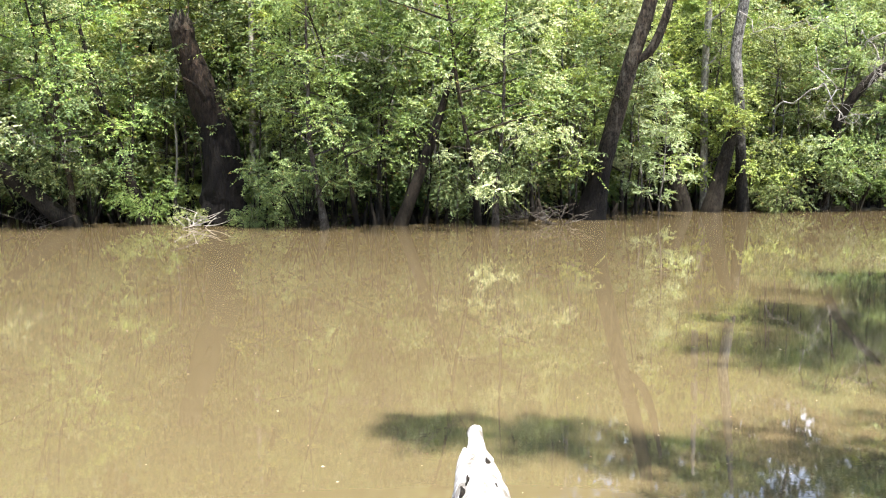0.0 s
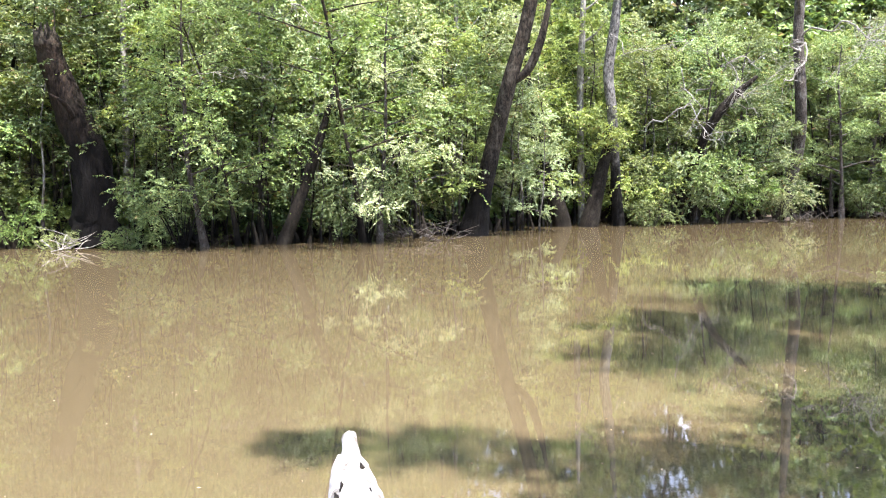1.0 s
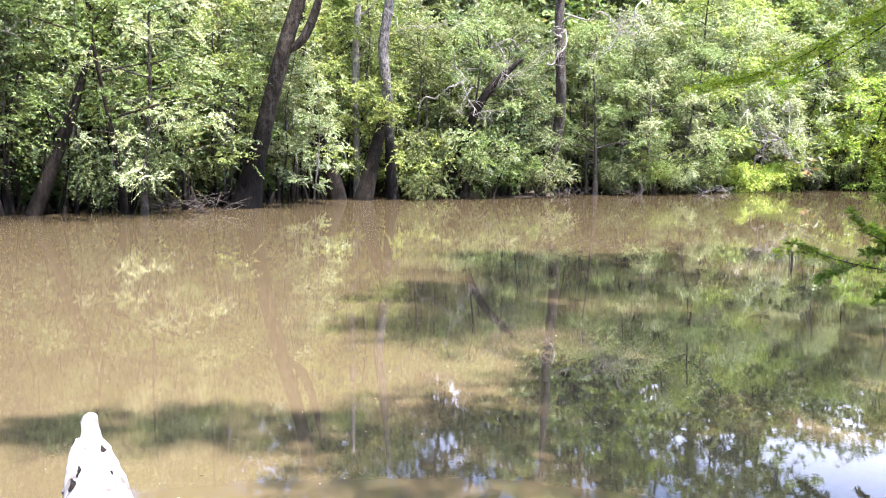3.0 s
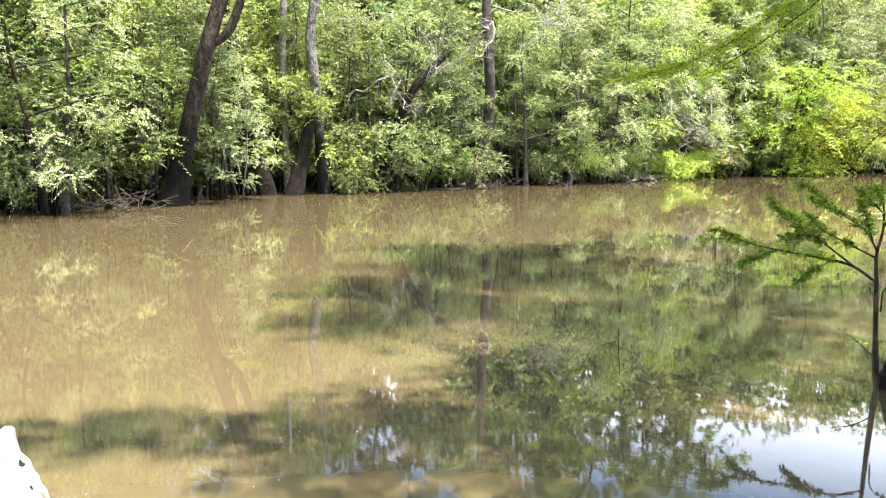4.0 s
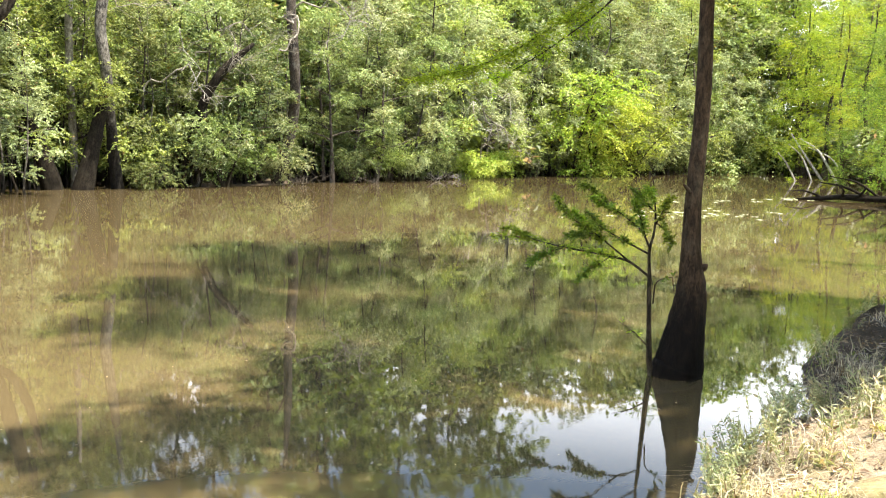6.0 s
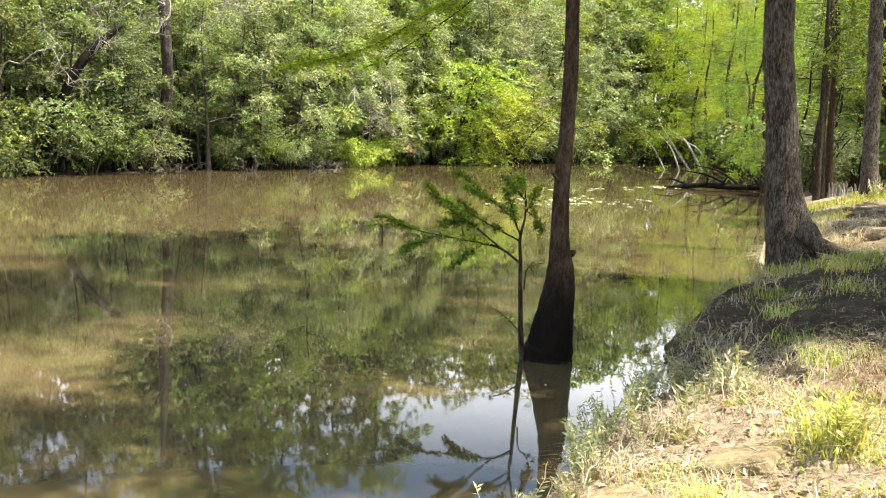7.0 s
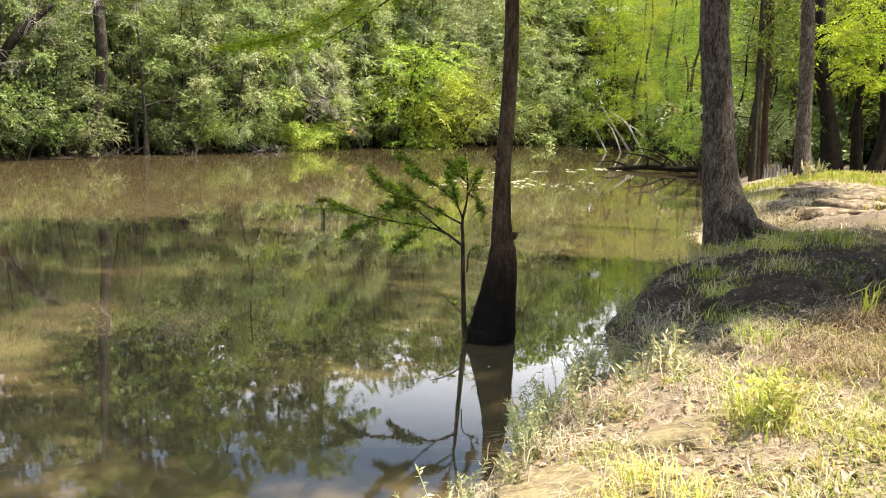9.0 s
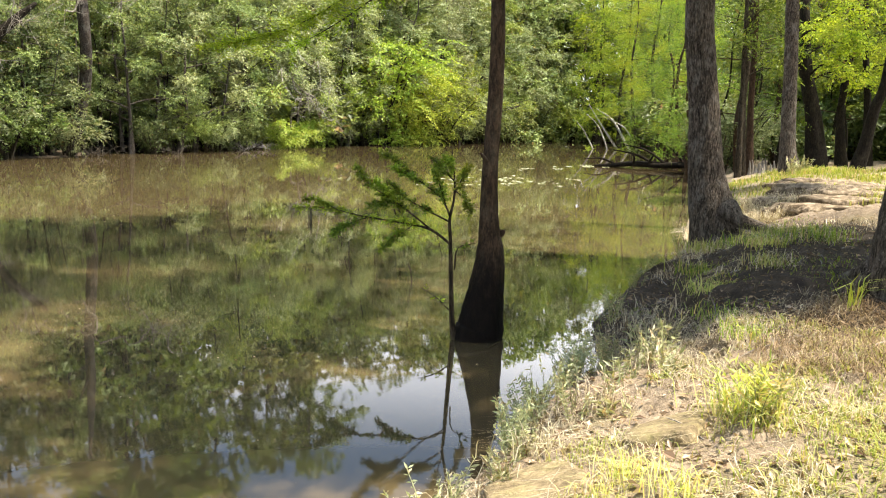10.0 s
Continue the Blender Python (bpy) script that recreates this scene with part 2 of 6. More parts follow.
def ground_mat():
    """Damp sandy mud with leaf mould, roots and thin grass between."""
    m, n, l, b = mat("bank soil")
    v = coords(n, l)
    a = noise_node(n, l, 0.8, 6, v)
    f = noise_node(n, l, 9.0, 6, v, 0.7)
    fine = noise_node(n, l, 60.0, 4, v, 0.7)
    base = ramp(n, l, f.outputs["Fac"], [(0.25, (0.08, 0.06, 0.04)), (0.5, (0.28, 0.22, 0.155)), (0.75, (0.46, 0.385, 0.285))])
    grass = ramp(n, l, fine.outputs["Fac"], [(0.3, (0.12, 0.105, 0.05)), (0.7, (0.25, 0.225, 0.12))])
    k = ramp(n, l, a.outputs["Fac"], [(0.48, (0, 0, 0)), (0.62, (0.8, 0.8, 0.8))])
    soil = mixc(n, l, k.outputs["Color"], base.outputs["Color"], grass.outputs["Color"])
    sep = n.new("ShaderNodeSeparateXYZ")
    l.new(v, sep.inputs[0])
    wood = ramp(n, l, f.outputs["Fac"], [(0.3, (0.025, 0.018, 0.011)), (0.7, (0.085, 0.06, 0.036))])
    mr = n.new("ShaderNodeMapRange")
    mr.inputs["From Min"].default_value, mr.inputs["From Max"].default_value = 14.0, 20.0
    l.new(sep.outputs["Y"], mr.inputs["Value"])
    # Brown mound soil, darkened further so its colour carries the trees' shade.
    shaded_loam = ramp(n, l, f.outputs["Fac"], [(0.3, (0.014, 0.0095, 0.006)), (0.55, (0.048, 0.033, 0.020)), (0.75, (0.13, 0.094, 0.06))])
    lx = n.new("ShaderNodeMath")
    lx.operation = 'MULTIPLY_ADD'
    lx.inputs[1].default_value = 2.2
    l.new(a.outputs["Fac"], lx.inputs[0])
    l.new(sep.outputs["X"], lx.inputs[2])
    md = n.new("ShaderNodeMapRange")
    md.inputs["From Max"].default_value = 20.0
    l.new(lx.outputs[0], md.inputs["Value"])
    mound_shade = ramp(n, l, md.outputs["Result"], [(0.375, (0, 0, 0)), (0.43, (0.95, 0.95, 0.95)), (0.74, (0.9, 0.9, 0.9)), (0.82, (0, 0, 0))])
    soil = mixc(n, l, mound_shade.outputs["Color"], soil, shaded_loam.outputs["Color"])
    l.new(mixc(n, l, mr.outputs["Result"], soil, wood.outputs["Color"]), b.inputs["Base Color"])
    b.inputs["Roughness"].default_value = 0.95
    s = n.new("ShaderNodeMath")
    s.operation = 'ADD'
    l.new(f.outputs["Fac"], s.inputs[0])
    l.new(fine.outputs["Fac"], s.inputs[1])
    bump(n, l, b, s.outputs[0], 0.8, 0.04)
    return m


M_WATER = water_mat()
M_GROUND = ground_mat()
M_STONE = bark_mat("mossy flat stone", (0.16, 0.125, 0.075), (0.30, 0.245, 0.15), 14, 1.0, (0.25, 0.235, 0.10), 0.9, 0.02)
M_CLAY = bark_mat("eroded clay", (0.09, 0.067, 0.043), (0.33, 0.265, 0.19), 7, 1.0, (0.40, 0.335, 0.25), 0.95, 0.07)
M_DEADLEAF = leaf_mat("bleached dead leaf", (0.22, 0.165, 0.10), (0.38, 0.30, 0.20), (0.60, 0.52, 0.40), 0.15, (0.12, 0.08, 0.045), 0.2)
M_PAD = leaf_mat("lily pad", (0.16, 0.21, 0.10), (0.27, 0.31, 0.18), (0.45, 0.47, 0.34), 0.1)


# ---- geometry helpers ----
def link_mesh(name, verts, faces, material, smooth=True):
    """One mesh from arrays: verts N x 3, faces M x 4 (a repeated last corner makes a triangle)."""
    me = bpy.data.meshes.new(name)
    verts = np.asarray(verts, np.float32)
    faces = np.asarray(faces, np.int32)
    me.vertices.add(len(verts))
    me.vertices.foreach_set("co", verts.ravel())
    me.loops.add(faces.size)
    me.loops.foreach_set("vertex_index", faces.ravel())
    me.polygons.add(len(faces))
    me.polygons.foreach_set("loop_start", np.arange(0, faces.size, faces.shape[1], dtype=np.int32))
    me.polygons.foreach_set("use_smooth", np.full(len(faces), smooth))
    me.update(calc_edges=True)
    me.materials.append(material)
    return me


def thing(name, label, category, group="", m=None, kind=""):
    ob = tagged(new(name), label, category, group, kind)
    ob.empty_display_size = 0.1
    if m is not None:
        ob.matrix_world = m
    return ob


def part(name, geo, material, parent, label="", smooth=True):
    ob = new(name, link_mesh(name, geo[0], geo[1], material, smooth))
    ob.parent = parent
    return tagged(ob, label)


def join(*geos):
    vs, fs, k = [], [], 0
    for v, f in geos:
        if len(v):
            vs.append(np.asarray(v, float))
            fs.append(np.asarray(f, int) + k)
            k += len(v)
    return np.concatenate(vs), np.concatenate(fs)


def bend(points, steps):
    """A smooth line (Catmull-Rom) through points, with steps pieces between each two."""
    p = np.asarray(points, float)
    p = np.vstack([2 * p[0] - p[1], p, 2 * p[-1] - p[-2]])
    out = []
    for i in range(1, len(p) - 2):
        for t in np.linspace(0, 1, steps, endpoint=False):
            a, b, c, d = p[i - 1:i + 3]
            out.append(0.5 * (2 * b + (c - a) * t + (2 * a - 5 * b + 4 * c - d) * t * t + (3 * b - a - 3 * c + d) * t ** 3))
    return np.array(out + [p[-2]])


def tube(points, radii, segs=8, steps=4, rough=0.06, flutes=0, flute=0.0, seed=0, tip=True):
    """A tapered, slightly uneven limb along points. flutes: how many buttress ribs swell at its foot, by flute."""
    rng = np.random.default_rng(seed)
    c = bend(np.c_[np.asarray(points, float), radii], steps)
    c, r = c[:, :3], np.maximum(c[:, 3], 0.002)
    d = np.gradient(c, axis=0)
    d /= np.linalg.norm(d, axis=1)[:, None] + 1e-9
    side = np.cross(d, (0.31, 0.95, 0.05))
    side /= np.linalg.norm(side, axis=1)[:, None] + 1e-9
    up = np.cross(d, side)
    a = np.linspace(0, 2 * np.pi, segs, endpoint=False)
    n = len(c)
    ph = rng.random((3, 2)) * 6.3
    sw = sum(np.sin(np.linspace(0, 5 + 6 * i, n)[:, None] + ph[i, 0] + (i + 1) * a[None] + ph[i, 1]) for i in range(3))
    k = 1 + rough * (0.45 * rng.normal(size=(n, segs)) + 0.55 * sw)
    if flutes:
        g = np.exp(-np.linspace(0, 1, n) * 6)[:, None]
        k = k * (1 + flute * g * np.cos(flutes * a + seed)[None])
    v = c[:, None] + r[:, None, None] * k[..., None] * (np.cos(a)[None, :, None] * side[:, None] + np.sin(a)[None, :, None] * up[:, None])
    v = v.reshape(-1, 3)
    i, j = np.meshgrid(np.arange(n - 1), np.arange(segs), indexing="ij")
    j2 = (j + 1) % segs
    f = np.stack([i * segs + j, i * segs + j2, (i + 1) * segs + j2, (i + 1) * segs + j], -1).reshape(-1, 4)
    if tip:
        v = np.vstack([v, c[-1] + d[-1] * r[-1] * 0.6])
        e = len(v) - 1
        jj = np.arange(segs)
        f = np.vstack([f, np.stack([(n - 1) * segs + jj, (n - 1) * segs + (jj + 1) % segs, np.full(segs, e), np.full(segs, e)], -1)])
    return v, f


def unit(v):
    return v / (np.linalg.norm(v, axis=-1, keepdims=True) + 1e-9)


def blades(base, axis, normal, length, width, fold=0.12):
    """Leaves: one folded diamond each, from base along axis."""
    axis, normal = unit(axis), unit(normal)
    side = unit(np.cross(normal, axis))
    normal = np.cross(axis, side)
    L, W = length[:, None], width[:, None]
    mid = base + axis * L * 0.45
    v = np.stack([base, mid - side * W / 2 + normal * W * fold, base + axis * L - normal * L * 0.08, mid + side * W / 2 + normal * W * fold], 1).reshape(-1, 3)
    f = np.arange(len(base) * 4).reshape(-1, 4)
    return v, f


def sprays(rng, start, direction, length, per, leaf, aspect=0.5, droop=0.25, flat=0.5):
    """Twigs with leaves set in two rows: start, direction, length for each; per leaves on every one."""
    n = len(start)
    d = unit(direction)
    t = (np.arange(per) + rng.random((n, per))) / per
    pos = start[:, None] + d[:, None] * (t * length[:, None])[..., None]
    pos[..., 2] -= droop * (t ** 2) * length[:, None]
    side = unit(np.cross(d, np.array([0, 0, 1.0])) + 0.35 * rng.normal(size=(n, 3)))
    s = np.where(np.arange(per) % 2, 1.0, -1.0)[None, :, None]
    ax = unit(0.55 * d[:, None] + s * side[:, None] + 0.35 * rng.normal(size=(n, per, 3)) - np.array([0, 0, droop]))
    nm = np.array([0, 0, 1.0]) * flat + 0.6 * rng.normal(size=(n, per, 3)) + 0.25 * d[:, None]
    ln = leaf * (0.65 + 0.7 * rng.random((n, per)))
    return blades(pos.reshape(-1, 3), ax.reshape(-1, 3), nm.reshape(-1, 3), ln.ravel(), ln.ravel() * aspect * (0.8 + 0.4 * rng.random(n * per)))


def foliage(rng, clumps, radii, n_sprays, per, leaf, aspect=0.5, droop=0.25, flat=0.5, outward=None):
    """Leafy sprays that fan out from clump centres."""
    k = np.repeat(np.arange(len(clumps)), n_sprays)
    c, r = np.asarray(clumps)[k], np.asarray(radii)[k]
    d = rng.normal(size=(len(k), 3)) * (1, 1, 0.55) + (0, 0, 0.12)
    if outward is not None:
        d = d + 0.9 * np.asarray(outward)[k]
    d = unit(d)
    start = c + d * (r * 0.25 * rng.random(len(k)))[:, None] + 0.25 * r[:, None] * rng.normal(size=(len(k), 3)) * (1, 1, 0.8)
    return sprays(rng, start, d, r * (0.6 + 0.5 * rng.random(len(k))), per, leaf, aspect, droop, flat)


def grass_geo(rng, base, length, width, lean=0.45, tilt=None):
    """Grass blades, each bent once, from points on the ground."""
    n = len(base)
    a = rng.random(n) * 2 * np.pi
    out = np.c_[np.cos(a), np.sin(a), np.zeros(n)]
    if tilt is not None:
        out = unit(out + np.asarray(tilt))
    side = np.c_[-np.sin(a), np.cos(a), np.zeros(n)]
    k = (lean * (0.3 + rng.random(n)))[:, None]
    L, W = length[:, None], width[:, None]
    m = base + out * L * k * 0.35 + np.array([0, 0, 1.0]) * L * 0.6
    t = base + out * L * k * 1.3 + np.array([0, 0, 1.0]) * L * (1.0 - 0.45 * k)
    v = np.stack([base - side * W / 2, base + side * W / 2, m + side * W * 0.4, m - side * W * 0.4, t], 1).reshape(-1, 3)
    i = np.arange(n)[:, None] * 5
    f = np.concatenate([i + [0, 1, 2, 3], i + [3, 2, 4, 4]])
    return v, f

# ---- shorelines, ground and water ----
NEAR_SHORE = [(-140, 6), (-40, 2.4), (-12, 2.2), (-2, 2.0), (2.4, 2.2), (4.4, 2.65), (5.5, 3.0), (7.1, 3.4), (8.6, 4.2), (10.8, 4.8), (13.0, 5.1), (15.2, 5.75),
              (18, 6.85), (24, 9.1), (34, 12.9), (46, 17.3), (60, 23.4), (80, 33.5), (100, 46), (112, 56)]
FAR_SHORE = [(-140, 34), (-60, 28), (-14, 26.8), (-7, 26.9), (-1.5, 26.8), (2.5, 28.6), (5.3, 30.9), (9.6, 35), (11.5, 36.1), (15, 36.6), (19, 37.6), (24.5, 39.2),
             (30, 41), (36, 43.5), (43, 46.5), (50, 49.4), (60, 50), (68, 52), (84, 57), (100, 60), (112, 58)]
NS, FS = np.array(NEAR_SHORE, float), np.array(FAR_SHORE, float)


def line_distance(p, line):
    """How far points lie from a broken line."""
    best = np.full(len(p), 1e9)
    for a, b in zip(line[:-1], line[1:]):
        ab = b - a
        t = np.clip(((p - a) @ ab) / (ab @ ab), 0, 1)
        best = np.minimum(best, np.linalg.norm(p - (a + t[:, None] * ab), axis=1))
    return best


def inside(p, poly):
    x, y = p[:, 0], p[:, 1]
    c = np.zeros(len(p), bool)
    for (x1, y1), (x2, y2) in zip(poly, np.roll(poly, -1, axis=0)):
        c ^= ((y1 > y) != (y2 > y)) & (x < (x2 - x1) * (y - y1) / (y2 - y1 + 1e-12) + x1)
    return c


RIVER = np.vstack([NS, FS[::-1]])


def bumps(p, scale, seed=0.0):
    return np.array([noise.noise((x * scale, y * scale, seed)) for x, y in p])


def gauss(p, x, y, rx, ry=None):
    return np.exp(-((p[:, 0] - x) / rx) ** 2 - ((p[:, 1] - y) / (ry or rx)) ** 2)


TURF_EDGE = np.array([(5.2, 1.45), (5.9, 1.72), (6.3, 1.9), (7.2, 2.25), (8.1, 2.7), (9.4, 3.4), (10.4, 3.95), (11.4, 4.3)])


def ledge_side(p):
    """How far points lie on the river side of the turf edge (0 elsewhere)."""
    y = np.interp(p[:, 0], TURF_EDGE[:, 0], TURF_EDGE[:, 1])
    y = y + 0.12 * np.sin(5.1 * p[:, 0]) * np.sin(1.7 * p[:, 0] + 0.6) + 0.05 * np.sin(13 * p[:, 0])
    return np.where((p[:, 0] > 5.9) & (p[:, 0] < 11.2) & (p[:, 1] > y), np.maximum(p[:, 1] - y, 0) * 0.9, 0.0)


def height(p):
    """The lie of the land: river bed, the trodden near bank, the low wooded far bank."""
    p = np.asarray(p, float)
    dn, df, wet = line_distance(p, NS), line_distance(p, FS), inside(p, RIVER)
    near = 0.60 * (1 - np.exp(-dn / 1.0)) + 0.025 * np.minimum(dn, 12)
    near += 0.30 * gauss(p, 16.5, 2.6, 4.5, 2.2) + 0.35 * gauss(p, 26, 6, 8, 4) + 0.20 * gauss(p, 10.5, 2.3, 2.2, 1.4)
    cut = np.clip((p[:, 0] - 5.6) / 1.2, 0, 1) * np.clip((12.5 - p[:, 0]) / 2, 0, 1)
    near += cut * 0.16 * (1 - np.exp(-dn / 0.18)) * np.exp(-dn / 1.2)
    near -= 0.26 * gauss(p, 7.7, 2.95, 0.9, 0.5) + 0.12 * gauss(p, 8.6, 3.4, 0.6, 0.5) + 0.12 * gauss(p, 9.6, 3.6, 1.2, 0.7)
    step = ledge_side(p)       # the river side of the broken turf edge lies lower
    near -= 0.15 * np.clip(step / 0.07, 0, 1) * np.exp(-np.maximum(step, 0) / 1.1)
    flood = 3.2 * np.clip((15 - p[:, 0]) / 3, 0, 1)
    far = np.where(df < flood, -0.12, 0.30 * (1 - np.exp(-np.maximum(df - flood, 0) / 2.0)) + 0.03 * np.minimum(df, 40) - np.where(flood > 0.5, 0.1, 0))
    z = np.where(dn < df, near, far)
    bed = -1.1 * (1 - np.exp(-np.minimum(dn, df) / 2.0))
    close = (np.hypot(p[:, 0] - 8, p[:, 1] - 2) < 24) & ~wet
    q = p[close]
    if len(q):
        z[close] += (0.09 * bumps(q, 0.9, 3.0) + 0.06 * bumps(q, 2.6, 7.0) + 0.045 * bumps(q, 7.0, 9.0) + 0.022 * bumps(q, 15.0, 11.0)) * np.minimum(1, dn[close] / 0.4)
    return np.where(wet, bed, z)


def ground_z(x, y):
    return float(height(np.array([[x, y]]))[0])


def axis_steps(lo, hi, fine, reach):
    g = np.geomspace(fine, reach, 46)
    return np.concatenate([lo - g[::-1], np.arange(lo, hi, fine), hi + g])


gx, gy = axis_steps(2.5, 14.0, 0.05, 2500), axis_steps(-0.5, 5.5, 0.05, 2500)
GX, GY = np.meshgrid(gx, gy, indexing="ij")
gp = np.c_[GX.ravel(), GY.ravel()]
gi, gj = np.meshgrid(np.arange(len(gx) - 1), np.arange(len(gy) - 1), indexing="ij")
k = gi * len(gy) + gj
gf = np.stack([k, k + len(gy), k + len(gy) + 1, k + 1], -1).reshape(-1, 4)
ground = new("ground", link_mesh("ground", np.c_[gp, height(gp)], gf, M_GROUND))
tagged(ground, "uneven sandy river bank with mud, leaf mould and thin grass", "ground", kind="structure")

water = new("water", link_mesh("water", [(-400, -400, 0), (400, -400, 0), (400, 400, 0), (-400, 400, 0)], [(0, 1, 2, 3)], M_WATER))
tagged(water, "silty brown river water with faint ripples and tree reflections", "river", kind="structure")


# ---- trees and shrubs ----
def limb_tree(seed, height_m, radius, crown_from, spread, limbs, leaf, n_sprays, per, bark, leaves, label, category="tree", group="far bank trees",
              lean=(0, 0), aspect=0.5, droop=0.25, rise=0.35, flutes=0, flute=0.0, crown_r=None, flat=0.5, name="tree", lobes=(0.5, 0.8, 1.05), limb_r=0.5):
    """A tree: tapered trunk with limbs, and a crown of leafy sprays round the limb ends."""
    rng = np.random.default_rng(seed)
    ob = thing(name, label, category, group)
    zs = np.linspace(0, 1, 6)
    wob = np.cumsum(rng.normal(size=(6, 2)) * 0.02 * height_m, axis=0)
    wob -= wob[0]
    path = np.c_[wob[:, 0] + lean[0] * zs, wob[:, 1] + lean[1] * zs, zs * height_m - 0.3]
    rad = radius * (1 - 0.82 * zs) * (1 + 0.7 * np.exp(-zs * 14))
    geos = [tube(path, rad, 9, 4, 0.05, flutes, flute, seed)]
    clumps, crad, outs = [], [], []
    for k in range(limbs):
        t = crown_from + (1 - crown_from) * (k + rng.random()) / limbs
        a = k * 2.4 + rng.normal() * 0.4
        base = np.array([np.interp(t, zs, path[:, i]) for i in range(3)])
        taper = 1 - 0.65 * max(0, (t - crown_from) / (1 - crown_from)) ** 1.5
        ln = spread * taper * (0.7 + 0.5 * rng.random())
        out = np.array([math.cos(a), math.sin(a), 0])
        p1 = base + out * ln * 0.45 + (0, 0, rise * ln * 0.35)
        p2 = base + out * ln + (0, 0, rise * ln * (0.4 + 0.6 * rng.random()))
        r0 = radius * (1 - 0.8 * t) * limb_r + 0.01
        geos.append(tube([base, p1, p2], [r0, r0 * 0.6, 0.008], 5, 3, 0.05, seed=seed + k))
        for s in lobes:
            c = base + (p2 - base) * s + rng.normal(size=3) * 0.12 * ln
            clumps.append(c)
            crad.append((crown_r or 0.36 * spread) * (0.7 + 0.5 * rng.random()))
            outs.append(out * 0.6)
    clumps.append(path[-1])
    crad.append(0.35 * spread)
    outs.append(np.array([0, 0, 0.5]))
    part("trunk", join(*geos), bark, ob)
    part("crown", foliage(rng, clumps, crad, n_sprays, per, leaf, aspect, droop, flat, outs), leaves, ob, smooth=False)
    return ob


def shrub(seed, height_m, spread, stems, leaf, n_sprays, per, bark, leaves, label, lowest=0.36, aspect=0.5, droop=0.3, name="shrub", group="shrubs on the far bank"):
    """A many-stemmed shrub that arches over the water's edge."""
    rng = np.random.default_rng(seed)
    ob = thing(name, label, "shrub", group)
    geos, clumps, crad, outs = [], [], [], []
    for k in range(stems):
        a = k * 2.4 + rng.normal() * 0.5
        out = np.array([math.cos(a), math.sin(a), 0])
        reach = spread * (0.35 + 0.65 * rng.random())
        top = height_m * (0.55 + 0.45 * rng.random())
        b = out * 0.25 * rng.random() - (0, 0, 0.25)
        p = [b, b + out * reach * 0.25 + (0, 0, top * 0.5), b + out * reach * 0.65 + (0, 0, top * 0.9), b + out * reach + (0, 0, top * (0.75 + 0.25 * rng.random()))]
        geos.append(tube(p, [0.035, 0.028, 0.018, 0.005], 5, 3, 0.05, seed=seed + k))
        line = bend(p, 4)
        for s in np.linspace(lowest, 1, 4):
            c = line[min(len(line) - 1, int(s * (len(line) - 1)))]
            clumps.append(c + rng.normal(size=3) * 0.15 * spread)
            crad.append(0.3 * spread * (0.7 + 0.6 * rng.random()))
            outs.append(out * 0.5)
    part("stem", join(*geos), bark, ob)
    part("crown", foliage(rng, clumps, crad, n_sprays, per, leaf, aspect, droop, 0.5, outs), leaves, ob, smooth=False)
    return ob


def trunk_thing(name, points, radii, bark, label, category="tree", group="", segs=14, flutes=0, flute=0.0, seed=1, extra=(), crown=None, rough=0.04, root_in=0.5, steps=5):
    """A single trunk through given points; extra: side limbs (points, radii); crown: (clumps, radii, leaf, sprays, per, material, droop)."""
    p0 = Vector(points[0])
    ob = thing(name, label, category, group, Matrix.Translation(p0))
    loc = lambda q: np.asarray(q, float) - np.array(p0)
    pts = np.vstack([loc(points)[0] - (0, 0, root_in), loc(points)])
    part("trunk", tube(pts, [radii[0] * 1.08, *radii], segs, steps, rough, flutes, flute, seed), bark, ob)
    for k, (ps, rs) in enumerate(extra):
        part("limb", tube(loc(ps), rs, 7, 4, 0.05, seed=seed + k), bark, ob)
    if name == "pale_tree" and not crown:     # thin side limbs
        r = np.random.default_rng(seed + 500)
        line, reach = bend(pts, 6), bend(np.c_[[radii[0], *radii]] * np.ones((1, 3)), 6)[:, 0]
        for q in (0.5, 0.62, 0.74, 0.86):
            i = int(q * (len(line) - 1))
            a = r.random() * 6.3
            d = np.array([math.cos(a), math.sin(a), 0.7])
            part("limb", tube([line[i], line[i] + d * 0.6, line[i] + d * 1.1 + (0, 0, 0.3)], [reach[i] * 0.4, reach[i] * 0.28, 0.006], 6, 3, 0.1, seed=i), bark, ob)
    if crown:
        clumps, cr, leaf, ns, per, lm, droop = crown
        part("crown", foliage(np.random.default_rng(seed), loc(clumps), cr, ns, per, leaf, 0.4, droop), lm, ob, smooth=False)
    return ob


